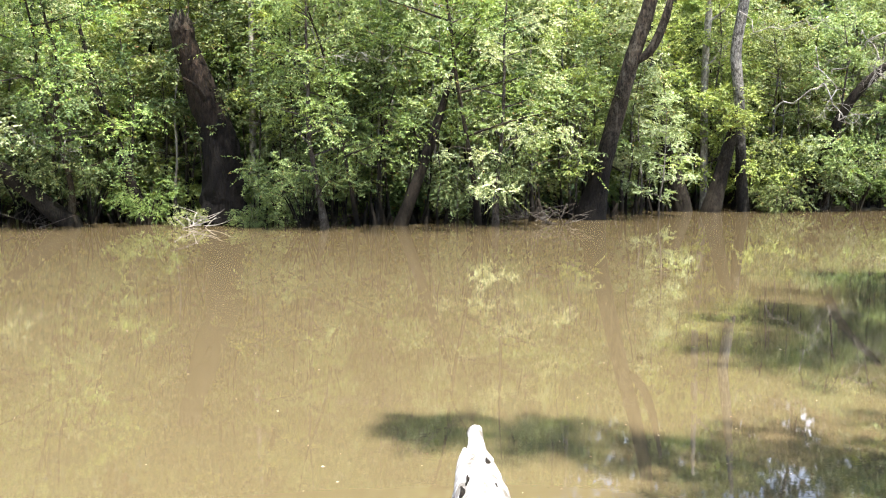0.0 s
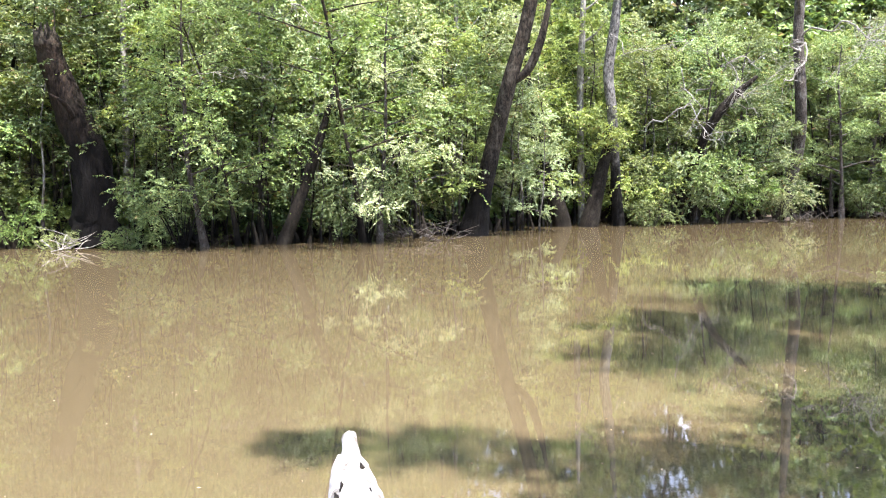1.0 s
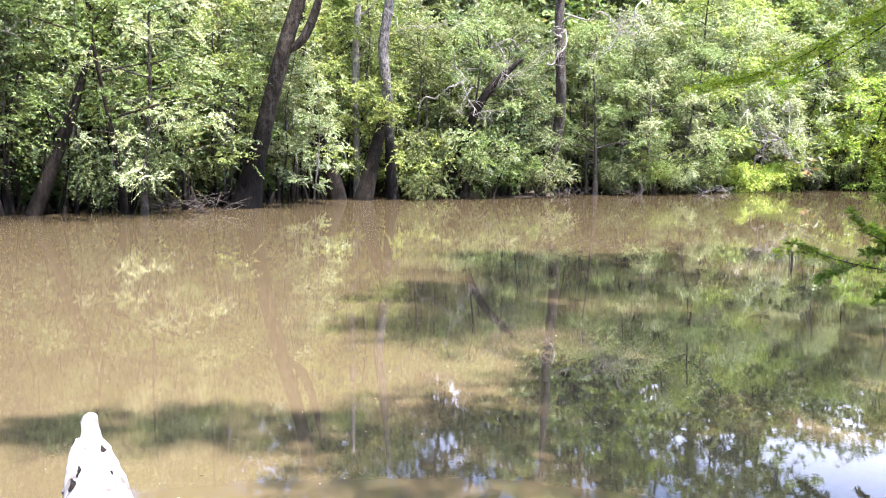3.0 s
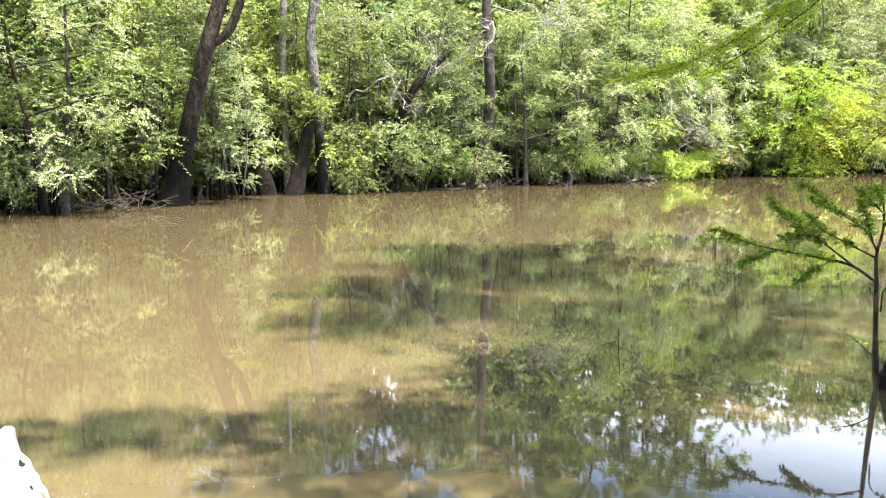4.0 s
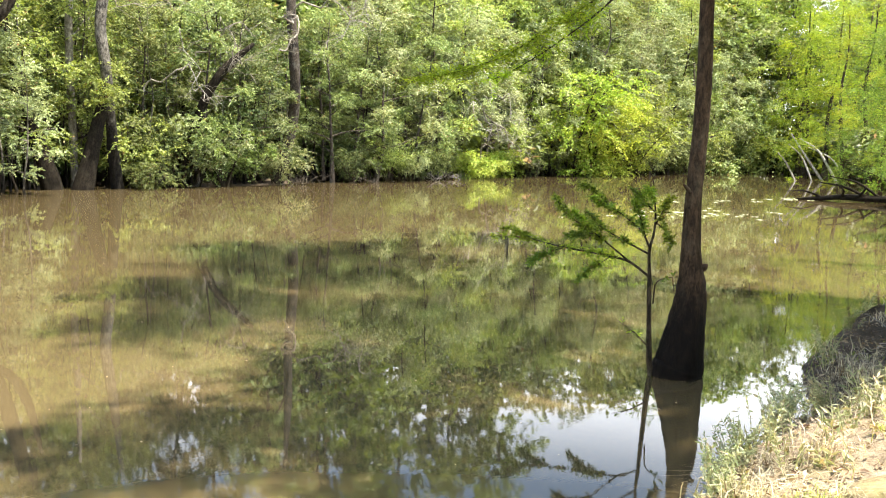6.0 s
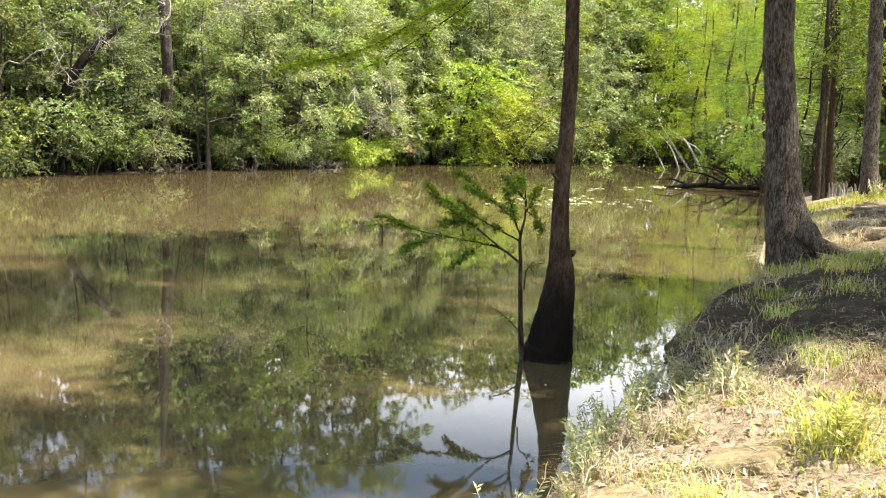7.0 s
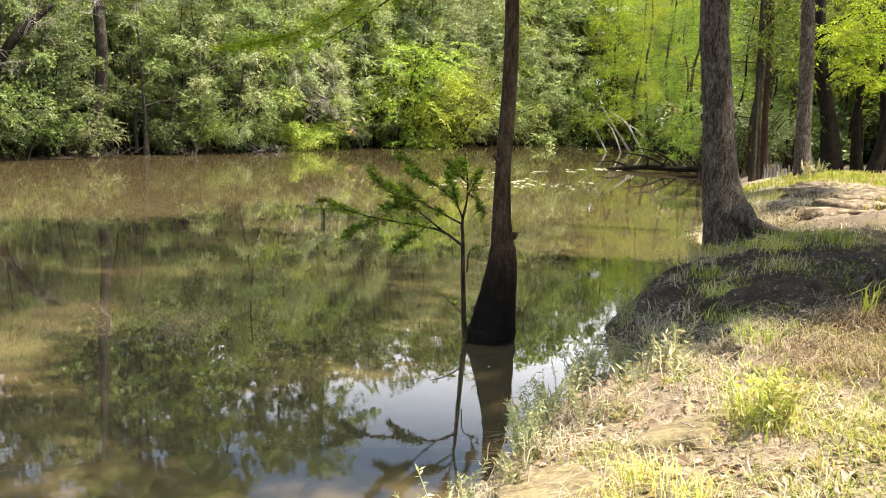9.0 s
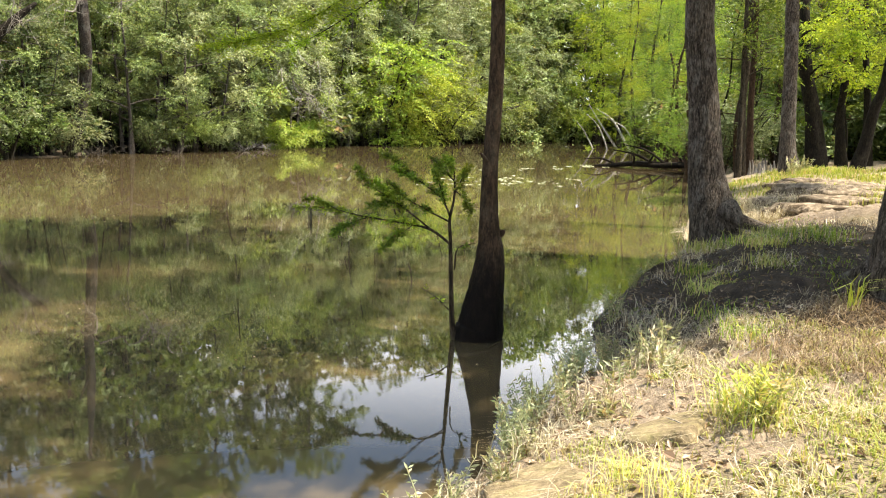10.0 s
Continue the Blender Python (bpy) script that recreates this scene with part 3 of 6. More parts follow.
FAR_LABEL = "leafy green broadleaf tree rooted in the wet far bank"
protos = {
    "shrub": [shrub(10 + i, 2.6, 1.7, 9, 0.086, 11, 18, M_BARK_BROWN, lm, lb) for i, (lm, lb) in enumerate([
        (M_LEAF, "dense green shrub leaning over the far waterline"), (M_LEAF_DARK, "dark green shrub at the far waterline"),
        (M_LEAF_PALE, "grey-green leafy shrub hanging over the water"), (M_LEAF_FRESH, "bright green shrub with arching stems")])],
    "fringe": [shrub(24 + i, 3.3, 2.5, 11, 0.086, 12, 17, M_STEM_BROWN, lm, lb, 0.52, group="shrubs over the flooded edge") for i, (lm, lb) in enumerate([
        (M_LEAF, "green shrub arching out over the flooded edge"), (M_LEAF_DARK, "dark green shrub arching over the flooded edge"),
        (M_LEAF_FRESH, "fresh green shrub with boughs over the dark shallows")])],
    "under": [limb_tree(30 + i, 7.0, 0.055, 0.2, 1.35, 14, 0.09, 10, 15, bk, lm, "slender understory tree with small green leaves", crown_r=0.5, group="understory trees",
                        name="understory_tree")
              for i, (lm, bk) in enumerate([(M_LEAF, M_STEM_PALE), (M_LEAF_DARK, M_STEM_BROWN), (M_LEAF_PALE, M_STEM_PALE), (M_LEAF_FRESH, M_STEM_GREY)])],
    "tree": [limb_tree(50 + i, 13, 0.15, 0.24, 3.0, 18, 0.105, 13, 19, bk, lm, FAR_LABEL, crown_r=0.95)
             for i, (lm, bk) in enumerate([(M_LEAF, M_BARK_GREY), (M_LEAF_DARK, M_BARK_BROWN), (M_LEAF_PALE, M_BARK_GREY), (M_LEAF_FRESH, M_BARK_DARK)])],
    "tall": [limb_tree(65 + i, 23, 0.24, 0.4, 3.4, 18, 0.42, 7, 11, bk, lm, "tall green woodland tree above the waterside crowns", crown_r=1.5, aspect=0.6, group="woodland trees")
             for i, (lm, bk) in enumerate([(M_LEAF, M_BARK_GREY), (M_LEAF_FRESH, M_BARK_BROWN)])],
    "back": [limb_tree(60 + i, 13, 0.17, 0.2, 3.1, 16, 0.36, 6, 8, bk, lm, "green woodland tree behind the waterside, some added unseen to block light", crown_r=1.1, group="woodland trees")
             for i, (lm, bk) in enumerate([(M_LEAF, M_BARK_GREY), (M_LEAF_DARK, M_BARK_BROWN), (M_LEAF_PALE, M_BARK_GREY), (M_LEAF_DARK, M_BARK_DARK)])],
    "low": [shrub(20 + i, 2.6, 1.7, 7, 0.26, 4, 7, M_BARK_BROWN, lm, "dark green undergrowth bush in the wet wood", group="undergrowth") for i, lm in enumerate([M_LEAF_DARK, M_LEAF])],
    "over": [limb_tree(80 + i, 11, 0.075, 0.24, 2.8, 18, 0.094, 12, 18, bk, lm, "broadleaf tree leaning out over the flooded edge", crown_r=0.95, lean=(0, -3.9), group="leaning trees")
             for i, (lm, bk) in enumerate([(M_LEAF, M_STEM_BROWN), (M_LEAF_DARK, M_STEM_BROWN), (M_LEAF_PALE, M_STEM_GREY), (M_LEAF_FRESH, M_STEM_BROWN)])],
    "lobed": [limb_tree(100 + i, 12, 0.14, 0.16, 3.0, 15, 0.13, 40, 18, bk, lm, "rounded leafy tree with layered boughs on the far bank", crown_r=1.0, aspect=0.58, lobes=(1.0,), rise=0.45)
              for i, (lm, bk) in enumerate([(M_LEAF, M_BARK_GREY), (M_LEAF_FRESH, M_BARK_BROWN), (M_LEAF_PALE, M_BARK_GREY), (M_LEAF_FRESH, M_BARK_PALE), (M_LEAF_DARK, M_BARK_DARK)])],
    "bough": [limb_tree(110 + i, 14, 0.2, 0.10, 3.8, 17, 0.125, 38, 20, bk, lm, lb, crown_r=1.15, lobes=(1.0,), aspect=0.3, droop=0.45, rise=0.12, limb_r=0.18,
                        group="cypresses", name="cypress_tree") for i, (bk, lm, lb) in enumerate([(M_BARK_RED, M_CYPRESS_SHADED, "cypress with drooping feathery boughs, shade put into its colour"), (M_BARK_BROWN, M_CYPRESS, "sunlit cypress with drooping feathery boughs")])],
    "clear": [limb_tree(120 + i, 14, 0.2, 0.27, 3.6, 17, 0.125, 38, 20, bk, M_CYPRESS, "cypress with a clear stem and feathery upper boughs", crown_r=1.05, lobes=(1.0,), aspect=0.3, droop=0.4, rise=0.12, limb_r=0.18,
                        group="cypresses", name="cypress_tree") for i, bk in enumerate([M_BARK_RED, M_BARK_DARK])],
    "stem": [limb_tree(140 + i, 5.5, 0.045, 0.6, 0.7, 4, 0.11, 5, 8, bk, lm, "thin crooked stem standing in the flooded edge", crown_r=0.4, group="thin stems", name="thin_tree", flutes=3, flute=0.3)
             for i, (bk, lm) in enumerate([(M_BARK_DARK, M_LEAF_DARK), (M_STEM_BROWN, M_LEAF), (M_STEM_PALE, M_LEAF), (M_STEM_GREY, M_LEAF_DARK)])],
    "pole": [limb_tree(40 + i, 9.0, 0.058, 0.5, 1.1, 8, 0.16, 5, 8, bk, M_LEAF, "tall thin tree stem with a small crown in the flooded wood", crown_r=0.5, group="thin stems", name="thin_tree")
             for i, bk in enumerate([M_STEM_PALE, M_STEM_BROWN, M_STEM_GREY, M_BARK_DARK])],
    "cypress": [limb_tree(70 + i, 15, 0.2, 0.14, 3.2, 22, 0.17, 13, 18, bk, M_CYPRESS, "feathery light-green cypress at the wooded water's edge", crown_r=1.1, aspect=0.28,
                          droop=0.5, rise=0.15, limb_r=0.18, group="cypresses", name="cypress_tree") for i, bk in enumerate([M_BARK_RED, M_BARK_BROWN])],
    "gold": [shrub(90, 3.4, 2.2, 14, 0.085, 15, 15, M_BARK_BROWN, M_LEAF_YELLOW, "yellow-green sunlit shrub hanging over the water", 0.2)],
    "lime": [shrub(91, 2.4, 2.0, 12, 0.13, 10, 15, M_BARK_BROWN, M_LEAF_LIME, "bright lime-green shrub trailing into the water", 0.15)],
}
used = set()


def plant(kind, i, x, y, scale=1.0, turn=0.0, z=None, tilt=0.0, stretch=1.0):
    ob = protos[kind][i % len(protos[kind])]
    z = ground_z(x, y) if z is None else z
    # tilt: leaning towards the river, -y
    e = (Matrix.Rotation(tilt, 3, 'X') @ Matrix.Rotation(turn, 3, 'Z')).to_euler()
    m = Matrix.LocRotScale((x, y, z), e, None)
    if ob.name not in used:
        used.add(ob.name)
    else:
        ob = copy_thing(ob, m)
    ob.matrix_world = Matrix.LocRotScale((x, y, z), e, (scale, scale, scale * stretch))
    return ob


rng = np.random.default_rng(5)
far_len = np.concatenate([[0], np.cumsum(np.linalg.norm(np.diff(FS, axis=0), axis=1))])


def along(s, line=FS, length=far_len):
    x, y = np.interp(s, length, line[:, 0]), np.interp(s, length, line[:, 1])
    a, b = np.interp(s + 0.5, length, line[:, 0]), np.interp(s + 0.5, length, line[:, 1])
    d = unit(np.array([a - x, b - y]))
    return np.array([x, y]), np.array([-d[1], d[0]])


def s_at(x):
    return float(np.interp(x, FS[:, 0], far_len))


KEEP = np.array([(5.3, 30.6), (-7.4, 27.0), (-1.2, 27.2), (11.2, 35.2)])   # clear of the big trunks


BIG = np.array([(5.3, 30.6), (6.0, 30.5), (6.8, 30.4), (-7.4, 27.0), (-7.9, 26.9), (11.2, 35.2), (11.9, 35.0)])   # trunks that stand clear of leaves


def free(p, gap, wide=0.0):
    # nothing stands between a big trunk and the river
    for q, g in [(q, gap) for q in KEEP] + [(q, wide) for q in BIG]:
        d = q - p
        u = unit(q)
        if np.linalg.norm(d) < g or (0 < d @ u < 7 and abs(d @ np.array([-u[1], u[0]])) < g):
            return False
    return True


def massed(x):
    """Where the growth of the far bank stands out in clumps, with dark recesses between."""
    return noise.noise((x * 0.23, 4.7, 1.3)) > -0.12


# shrubs along the far waterline
s, s1 = s_at(-19), s_at(104)
while s < s1:
    p, n = along(s)
    open_wood = p[0] < 12.5
    q = p + n * (0.1 + 1.0 * rng.random() + (0.8 if open_wood else 0))
    big = 1.0 + max(0, p[0] - 40) / 45
    if free(q, 1.0, 1.3) and (massed(p[0]) or rng.random() < 0.25) and (not open_wood or rng.random() < 0.08):
        if 55 < p[0] < 68:
            plant("gold", 0, q[0], q[1], 2.3 * (0.85 + 0.4 * rng.random()), rng.random() * 6.3)
        elif 39.5 < p[0] < 46.5:
            plant("lime", 0, q[0], q[1] - 0.8, 0.85 * (0.85 + 0.4 * rng.random()), rng.random() * 6.3)
        else:
            plant("shrub", int(rng.integers(4)), q[0], q[1], big * (0.7 if open_wood else 1.05) * (0.8 + 0.45 * rng.random()), rng.random() * 6.3)
    s += (1.5 if not open_wood else 1.7) * big * (0.75 + 0.5 * rng.random())

# rows of understory and trees behind them
for depth, gap, kind, grow, tip in ((0.7, 3.2, "tree", 0.72, 0.26), (2.6, 1.3, "pole", 0.9, 0), (5.2, 1.4, "pole", 1.05, 0), (1.6, 1.7, "under", 0.95, 0.1), (3.4, 1.9, "under", 1.15, 0), (4.6, 3.4, "tree", 0.8, 0.05),
                                   (6.2, 3.0, "under", 1.3, 0), (8.5, 3.2, "back", 1.0, 0), (13, 4.6, "back", 1.15, 0), (9.5, 3.7, "tall", 1.0, 0)):
    s, s1 = s_at(-20), s_at(104)
    while s < s1:
        p, n = along(s)
        q = p + n * depth * (0.75 + 0.5 * rng.random())
        big = 1.0 + max(0, p[0] - 26) / 40
        if (kind == "tall" and p[0] > 62) or (depth == 6.2 and p[0] > 13):
            break
        if depth < 2 and p[0] > 13 and not massed(p[0]):
            s += 0.8
            continue
        if free(q, 2.3 if kind == "tree" and depth < 6 else 0.9, 3.0 if kind == "tree" else 1.6 if kind == "under" else 0.9):
            over = depth < 1 and p[0] < 12.5
            if over:
                q = q - n * 1.2
            if p[0] > 30 and rng.random() < 0.35 and kind in ("tree", "under"):
                kind_i = 2 + int(rng.integers(2))
            else:
                kind_i = int(rng.integers(4))
            shape, tip_k = kind, 1.0
            if p[0] > 13 and (kind == "tree" or (kind == "under" and rng.random() < 0.45)):
                shape, kind_i = "lobed", ((0, 2, 0, 3, 0)[int(rng.integers(5))] if p[0] < 34 else (2, 1, 2, 0, 2)[int(rng.integers(5))])
                tip_k = 0.35
            size = min(big, 1.9) * grow * (0.8 + 0.4 * rng.random())
            if kind == "tall" and p[0] > 30:
                size = (1.36 if p[0] < 47 else 1.27) * (0.9 + 0.2 * rng.random())
            if p[0] > 44 and kind in ("tree", "back", "under"):
                size = min(size, (0.30 * math.hypot(q[0], q[1]) - 2) / (7 if kind == "under" else 13.5))
            if p[0] < 12.5 and kind == "under":
                size *= 1.25
            if shape == "lobed" and kind == "under":
                size *= 0.62
            plant(shape, kind_i, q[0], q[1], size, rng.random() * 6.3, tilt=tip * tip_k * (0.5 + rng.random()))
        s += gap * min(big, 2.0) * (0.7 + 0.6 * rng.random())

# trees leaning out over the flooded edge
s, s1 = s_at(-18), s_at(14)
while s < s1:
    p, n = along(s)
    q = p + n * (1.0 * rng.random() - 0.6)
    if free(q, 1.3, 3.4):
        plant("over", int(rng.integers(4)), q[0], q[1], 0.85 + 0.3 * rng.random(), rng.normal() * 0.35)
    s += 1.9 * (0.75 + 0.5 * rng.random())

# low boughs that shade the flooded edge
s, s1 = s_at(-18), s_at(13)
while s < s1:
    p, n = along(s)
    q = p + n * (0.9 * rng.random() - 0.5)
    if free(q, 1.2, 2.3):
        plant("fringe", (0, 1, 1, 1, 1)[int(rng.integers(5))], q[0], q[1], 0.7 + 0.4 * rng.random(), rng.random() * 6.3, z=0.15, tilt=0.15)
    s += 2.6 * (0.7 + 0.6 * rng.random())

# dark leafy bushes in the shade of the leaning trees
s, s1 = s_at(-18), s_at(13)
while s < s1:
    p, n = along(s)
    q = p + n * (2.2 + 2.4 * rng.random())
    if free(q, 1.0):
        plant("shrub", (1, 1, 0, 2)[int(rng.integers(4))], q[0], q[1], 0.7 + 0.45 * rng.random(), rng.random() * 6.3)
    s += 2.9 * (0.7 + 0.6 * rng.random())

# sunlit saplings in the gap beside the leaning trunk
for x, y, sc, i in ((8.2, 32.4, 0.75, 2), (7.7, 33.6, 0.9, 2), (3.6, 31.6, 0.8, 0)):
    plant("under", i, x, y, sc, x * 7)

# thin stems standing in the flooded edge
s, s1 = s_at(-17), s_at(21)
while s < s1:
    p, n = along(s)
    q = p + n * (0.3 + 1.6 * rng.random())
    if free(q, 0.6):
        plant("stem", int(rng.integers(4)), q[0], q[1], 0.7 + 0.6 * rng.random(), rng.random() * 6.3, tilt=0.12 * rng.normal())
    s += 0.42 * (0.5 + rng.random())

# dark knees and drowned roots along the flooded edge
s, s1 = s_at(-15), s_at(24)
while s < s1:
    p, n = along(s)
    q = p + n * (0.2 + 2.0 * rng.random())
    h = 0.22 + 0.55 * rng.random() ** 2
    r0 = 0.035 + 0.05 * rng.random()
    d = 0.18 * rng.normal(size=2)
    trunk_thing("cypress_knee", [(q[0], q[1], -0.1), (q[0] + d[0] * h, q[1] + d[1] * h, h * 0.55), (q[0] + d[0] * 1.5 * h, q[1] + d[1] * h, h)], [r0 * 1.5, r0, r0 * 0.5], M_BARK_DARK,
                "dark wet knee standing in the far shallows", "root", "drowned roots", segs=6, seed=int(s * 100) % 9999, root_in=0.2, steps=3)
    s += 0.34 * (0.4 + 1.2 * rng.random())

# low dark undergrowth between the stems
s, s1 = s_at(-28), s_at(40)
while s < s1:
    p, n = along(s)
    for dep in (2.6, 5.0, 7.5):
        q = p + n * (dep + 1.5 * rng.random())
        if free(q, 0.7):
            plant("low", int(rng.random() < 0.15), q[0], q[1], 0.75 + 0.5 * rng.random(), rng.random() * 6.3)
    s += 1.9 * (0.7 + 0.6 * rng.random())

# distant woods behind both banks and round the end of the reach
wrng = np.random.default_rng(77)
wc_, wr_, near_wood = [], [], []
for line, off, h in ((np.array([(38.0, -1), (45, 3), (52, 8), (60, 13), (70, 19), (84, 27)]), 0, 15), (np.array([(88.0, 59), (97, 62), (106, 63.5), (113, 61), (117, 55), (116, 48), (108, 41)]), 0, 9), (np.array([(86.0, 64), (97, 67), (107, 68), (116, 64), (121, 55), (119, 46), (110, 38)]), 0, 30), (FS, 13, 8), (FS, 16, 9), (FS, 19, 11), (FS, 22, 14), (FS, 26, 17), (FS, 33, 24), (np.array([(112.0, 76), (126, 66), (128, 54), (122, 44), (108, 34), (90, 22), (76, 10), (66, -2), (58, -16), (50, -34)]), 0, 30),
                     # Unseen woods behind the eye, added to hold back sky light.
                     (np.array([(46.0, -20), (30, -19), (16, -18), (4, -17), (-8, -15), (-20, -11), (-32, -6), (-52, 0)]), 0, 19)):
    ll = np.concatenate([[0], np.cumsum(np.linalg.norm(np.diff(line, axis=0), axis=1))])
    for q in np.arange(0, ll[-1], 1.5 if len(line) == 7 else 2.2):
        p, n = along(q, line, ll)
        if p[0] < -60:
            continue
        top = min(h, 22) if line is FS and p[0] > 40 else h
        for z in np.concatenate([[0.2, 1.2], np.arange(2.4, top * (0.8 + 0.35 * wrng.random()), 2.4)]):
            g = p + n * (off + 3 * wrng.normal())
            if 30 < g[0] < 46 and g[1] > 0.5 * (g[0] - 38):      # keeps clear of the trunks by the path
                g = g + (5.0, -5.0)
            wc_.append((*g, z + wrng.normal() * 0.6))
            wr_.append(2.0 * (0.8 + 0.5 * wrng.random()))
            near_wood.append(0 if line is FS else 1 if len(line) == 7 else 2)
near_wood, wc_, wr_ = np.array(near_wood), np.array(wc_), np.array(wr_)
# Dark leaf tone puts the wood's inner shade into its colour.
for k, (leaf, asp, lm, lb) in enumerate(((0.85, 0.62, M_LEAF_DARK, "thicket filling the wood behind the far bank, shade put into its leaf colour"), (0.36, 0.55, M_LEAF, "sunlit green growth round the closed end of the reach"),
                                         (0.4, 0.5, M_LEAF_DARK, "dark-coloured woodland closing in the river, its unseen stretch added to block light"))):
    pick = near_wood == k
    woods = new("distant_woods", link_mesh("distant_woods", *foliage(wrng, wc_[pick], wr_[pick], (9, 16, 14)[k], (8, 10, 10)[k], leaf, asp, 0.2), lm, False))
    tagged(woods, lb, "woods", kind="stuff")

# the wooded right-hand bank
for x, y, sc in ((52, 14, 1.0), (58, 19, 1.05), (48, 11, 0.9), (66, 22, 1.1), (76, 29, 1.2), (84, 34, 1.2), (92, 39, 1.3), (103, 46, 1.3), (42, 12.5, 0.8), (40, 9, 0.9), (36, 12, 0.75),
                 (46, 7, 1.0), (55, 10, 1.1), (62, 15, 1.1), (38, 5, 0.9), (33, 5.2, 0.75), (42, 8.5, 1.0), (52, 8, 1.2), (44.5, 17.6, 0.7), (49, 19.8, 0.75), (54, 22.6, 0.8), (61, 26, 0.9), (70, 31, 1.0), (80, 38, 1.2), (90, 44.5, 1.3), (98, 51, 1.3), (104, 55, 1.4)):
    # Index 0 boughs carry the frond colour with shade in it.
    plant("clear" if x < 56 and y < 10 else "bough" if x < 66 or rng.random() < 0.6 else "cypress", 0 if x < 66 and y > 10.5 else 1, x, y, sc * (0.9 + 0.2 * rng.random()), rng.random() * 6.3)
for x, y, sc in ((58, 6, 1.1), (64, 12, 1.2), (70, 20, 1.2), (80, 26, 1.3), (92, 33, 1.4), (60, 0, 1.2), (56, 15, 1.3), (66, 18, 1.4),
                 # First eight: unseen trees behind the eye, added to cut sky light.
                 (10, -15, 1.3), (2, -14.5, 1.3), (18, -13, 1.3), (-8, -12, 1.2), (-18, -7, 1.2), (-26, -2, 1.2), (-34, 0, 1.2), (24, -11, 1.3), (108, 42, 1.4), (116, 52, 1.5), (120, 62, 1.5), (112, 66, 1.5), (110, 59, 1.3), (106, 62, 1.4), (114, 57, 1.4), (100, 63, 1.5)):
    plant("back", int(rng.integers(4)), x, y, sc, rng.random() * 6.3)

# Trees out of view, added to shade the wood.
for x, y, sc in ((37, -5, 1.1), (42, -3.5, 1.1), (47.5, -3, 1.2), (39.5, -8, 1.2), (45, -7, 1.2), (53, -1.5, 1.2)):
    plant("back", int(rng.integers(4)), x, y, sc, rng.random() * 6.3)

# dark stems and undergrowth in the shade of the wood
drng = np.random.default_rng(33)
for k in range(46):
    x = 37 + 20 * drng.random()
    y = 0.18 * x + (0.6 + 7 * drng.random()) * (1 if k % 3 else -0.6)
    if inside(np.array([(x, y)]), RIVER)[0]:
        continue
    if k % 2:
        plant("pole", 1 + 2 * int(drng.integers(2)), x, y, 0.8 + 0.4 * drng.random(), drng.random() * 6.3)
    else:
        plant("low", 0, x + 4, y, 0.7 + 0.5 * drng.random(), drng.random() * 6.3)

for k in range(20):
    x = 50 + 18 * drng.random()
    plant("low", k % 2, x, x * (0.17 + 0.11 * drng.random()), 1.3 + 0.6 * drng.random(), drng.random() * 6.3)
for x, y in ((57, 11.5), (61, 13.5), (66, 15.5), (63, 11), (54, 12.5)):
    plant("back", 1, x, y, 1.0 + 0.2 * drng.random(), drng.random() * 6.3)

# shrubs round the end of the reach and along the wooded right-hand shore
ns_len = np.concatenate([[0], np.cumsum(np.linalg.norm(np.diff(NS, axis=0), axis=1))])
s, s1 = float(np.interp(36, NS[:, 0], ns_len)), ns_len[-1]
while s < s1:
    p, n = along(s, NS, ns_len)
    q = p - n * (0.3 + 1.2 * rng.random())
    plant("shrub" if p[0] < 60 else "low", int(rng.integers(4)), q[0], q[1], (1.1 if p[0] < 60 else 1.9) * (0.85 + 0.4 * rng.random()), rng.random() * 6.3)
    s += 2.2 * (0.8 + 0.4 * rng.random())

# dense growth round the closed end of the reach
for k in range(16):
    a = k / 15
    x, y = 96 + 20 * math.sin(a * math.pi) + 2 * rng.random(), 61.5 - 17 * a + 2 * rng.random()
    plant("low", int(rng.integers(4)), x, y, 2.0 + 0.6 * rng.random(), rng.random() * 6.3, z=0.1)
    plant("tree", int(rng.integers(4)), x + 2.5, y + 1.5 - 2 * a, 1.5 + 0.5 * rng.random(), rng.random() * 6.3, z=0.2)
for x, y, sc in ((90, 68, 1.25), (97, 70, 1.3), (104, 68, 1.3), (110, 70, 1.3), (116, 64, 1.3), (119, 56, 1.3), (118, 48, 1.25), (94, 66, 1.25), (101, 66, 1.35), (107, 66, 1.35), (113, 67, 1.3), (84, 66, 1.2), (78, 64, 1.15), (120, 51, 1.3)):
    plant("tall", int(rng.integers(2)), x, y, sc, rng.random() * 6.3)

# the big trunks of the far bank
SWAMP = "trees standing in the far shallows"
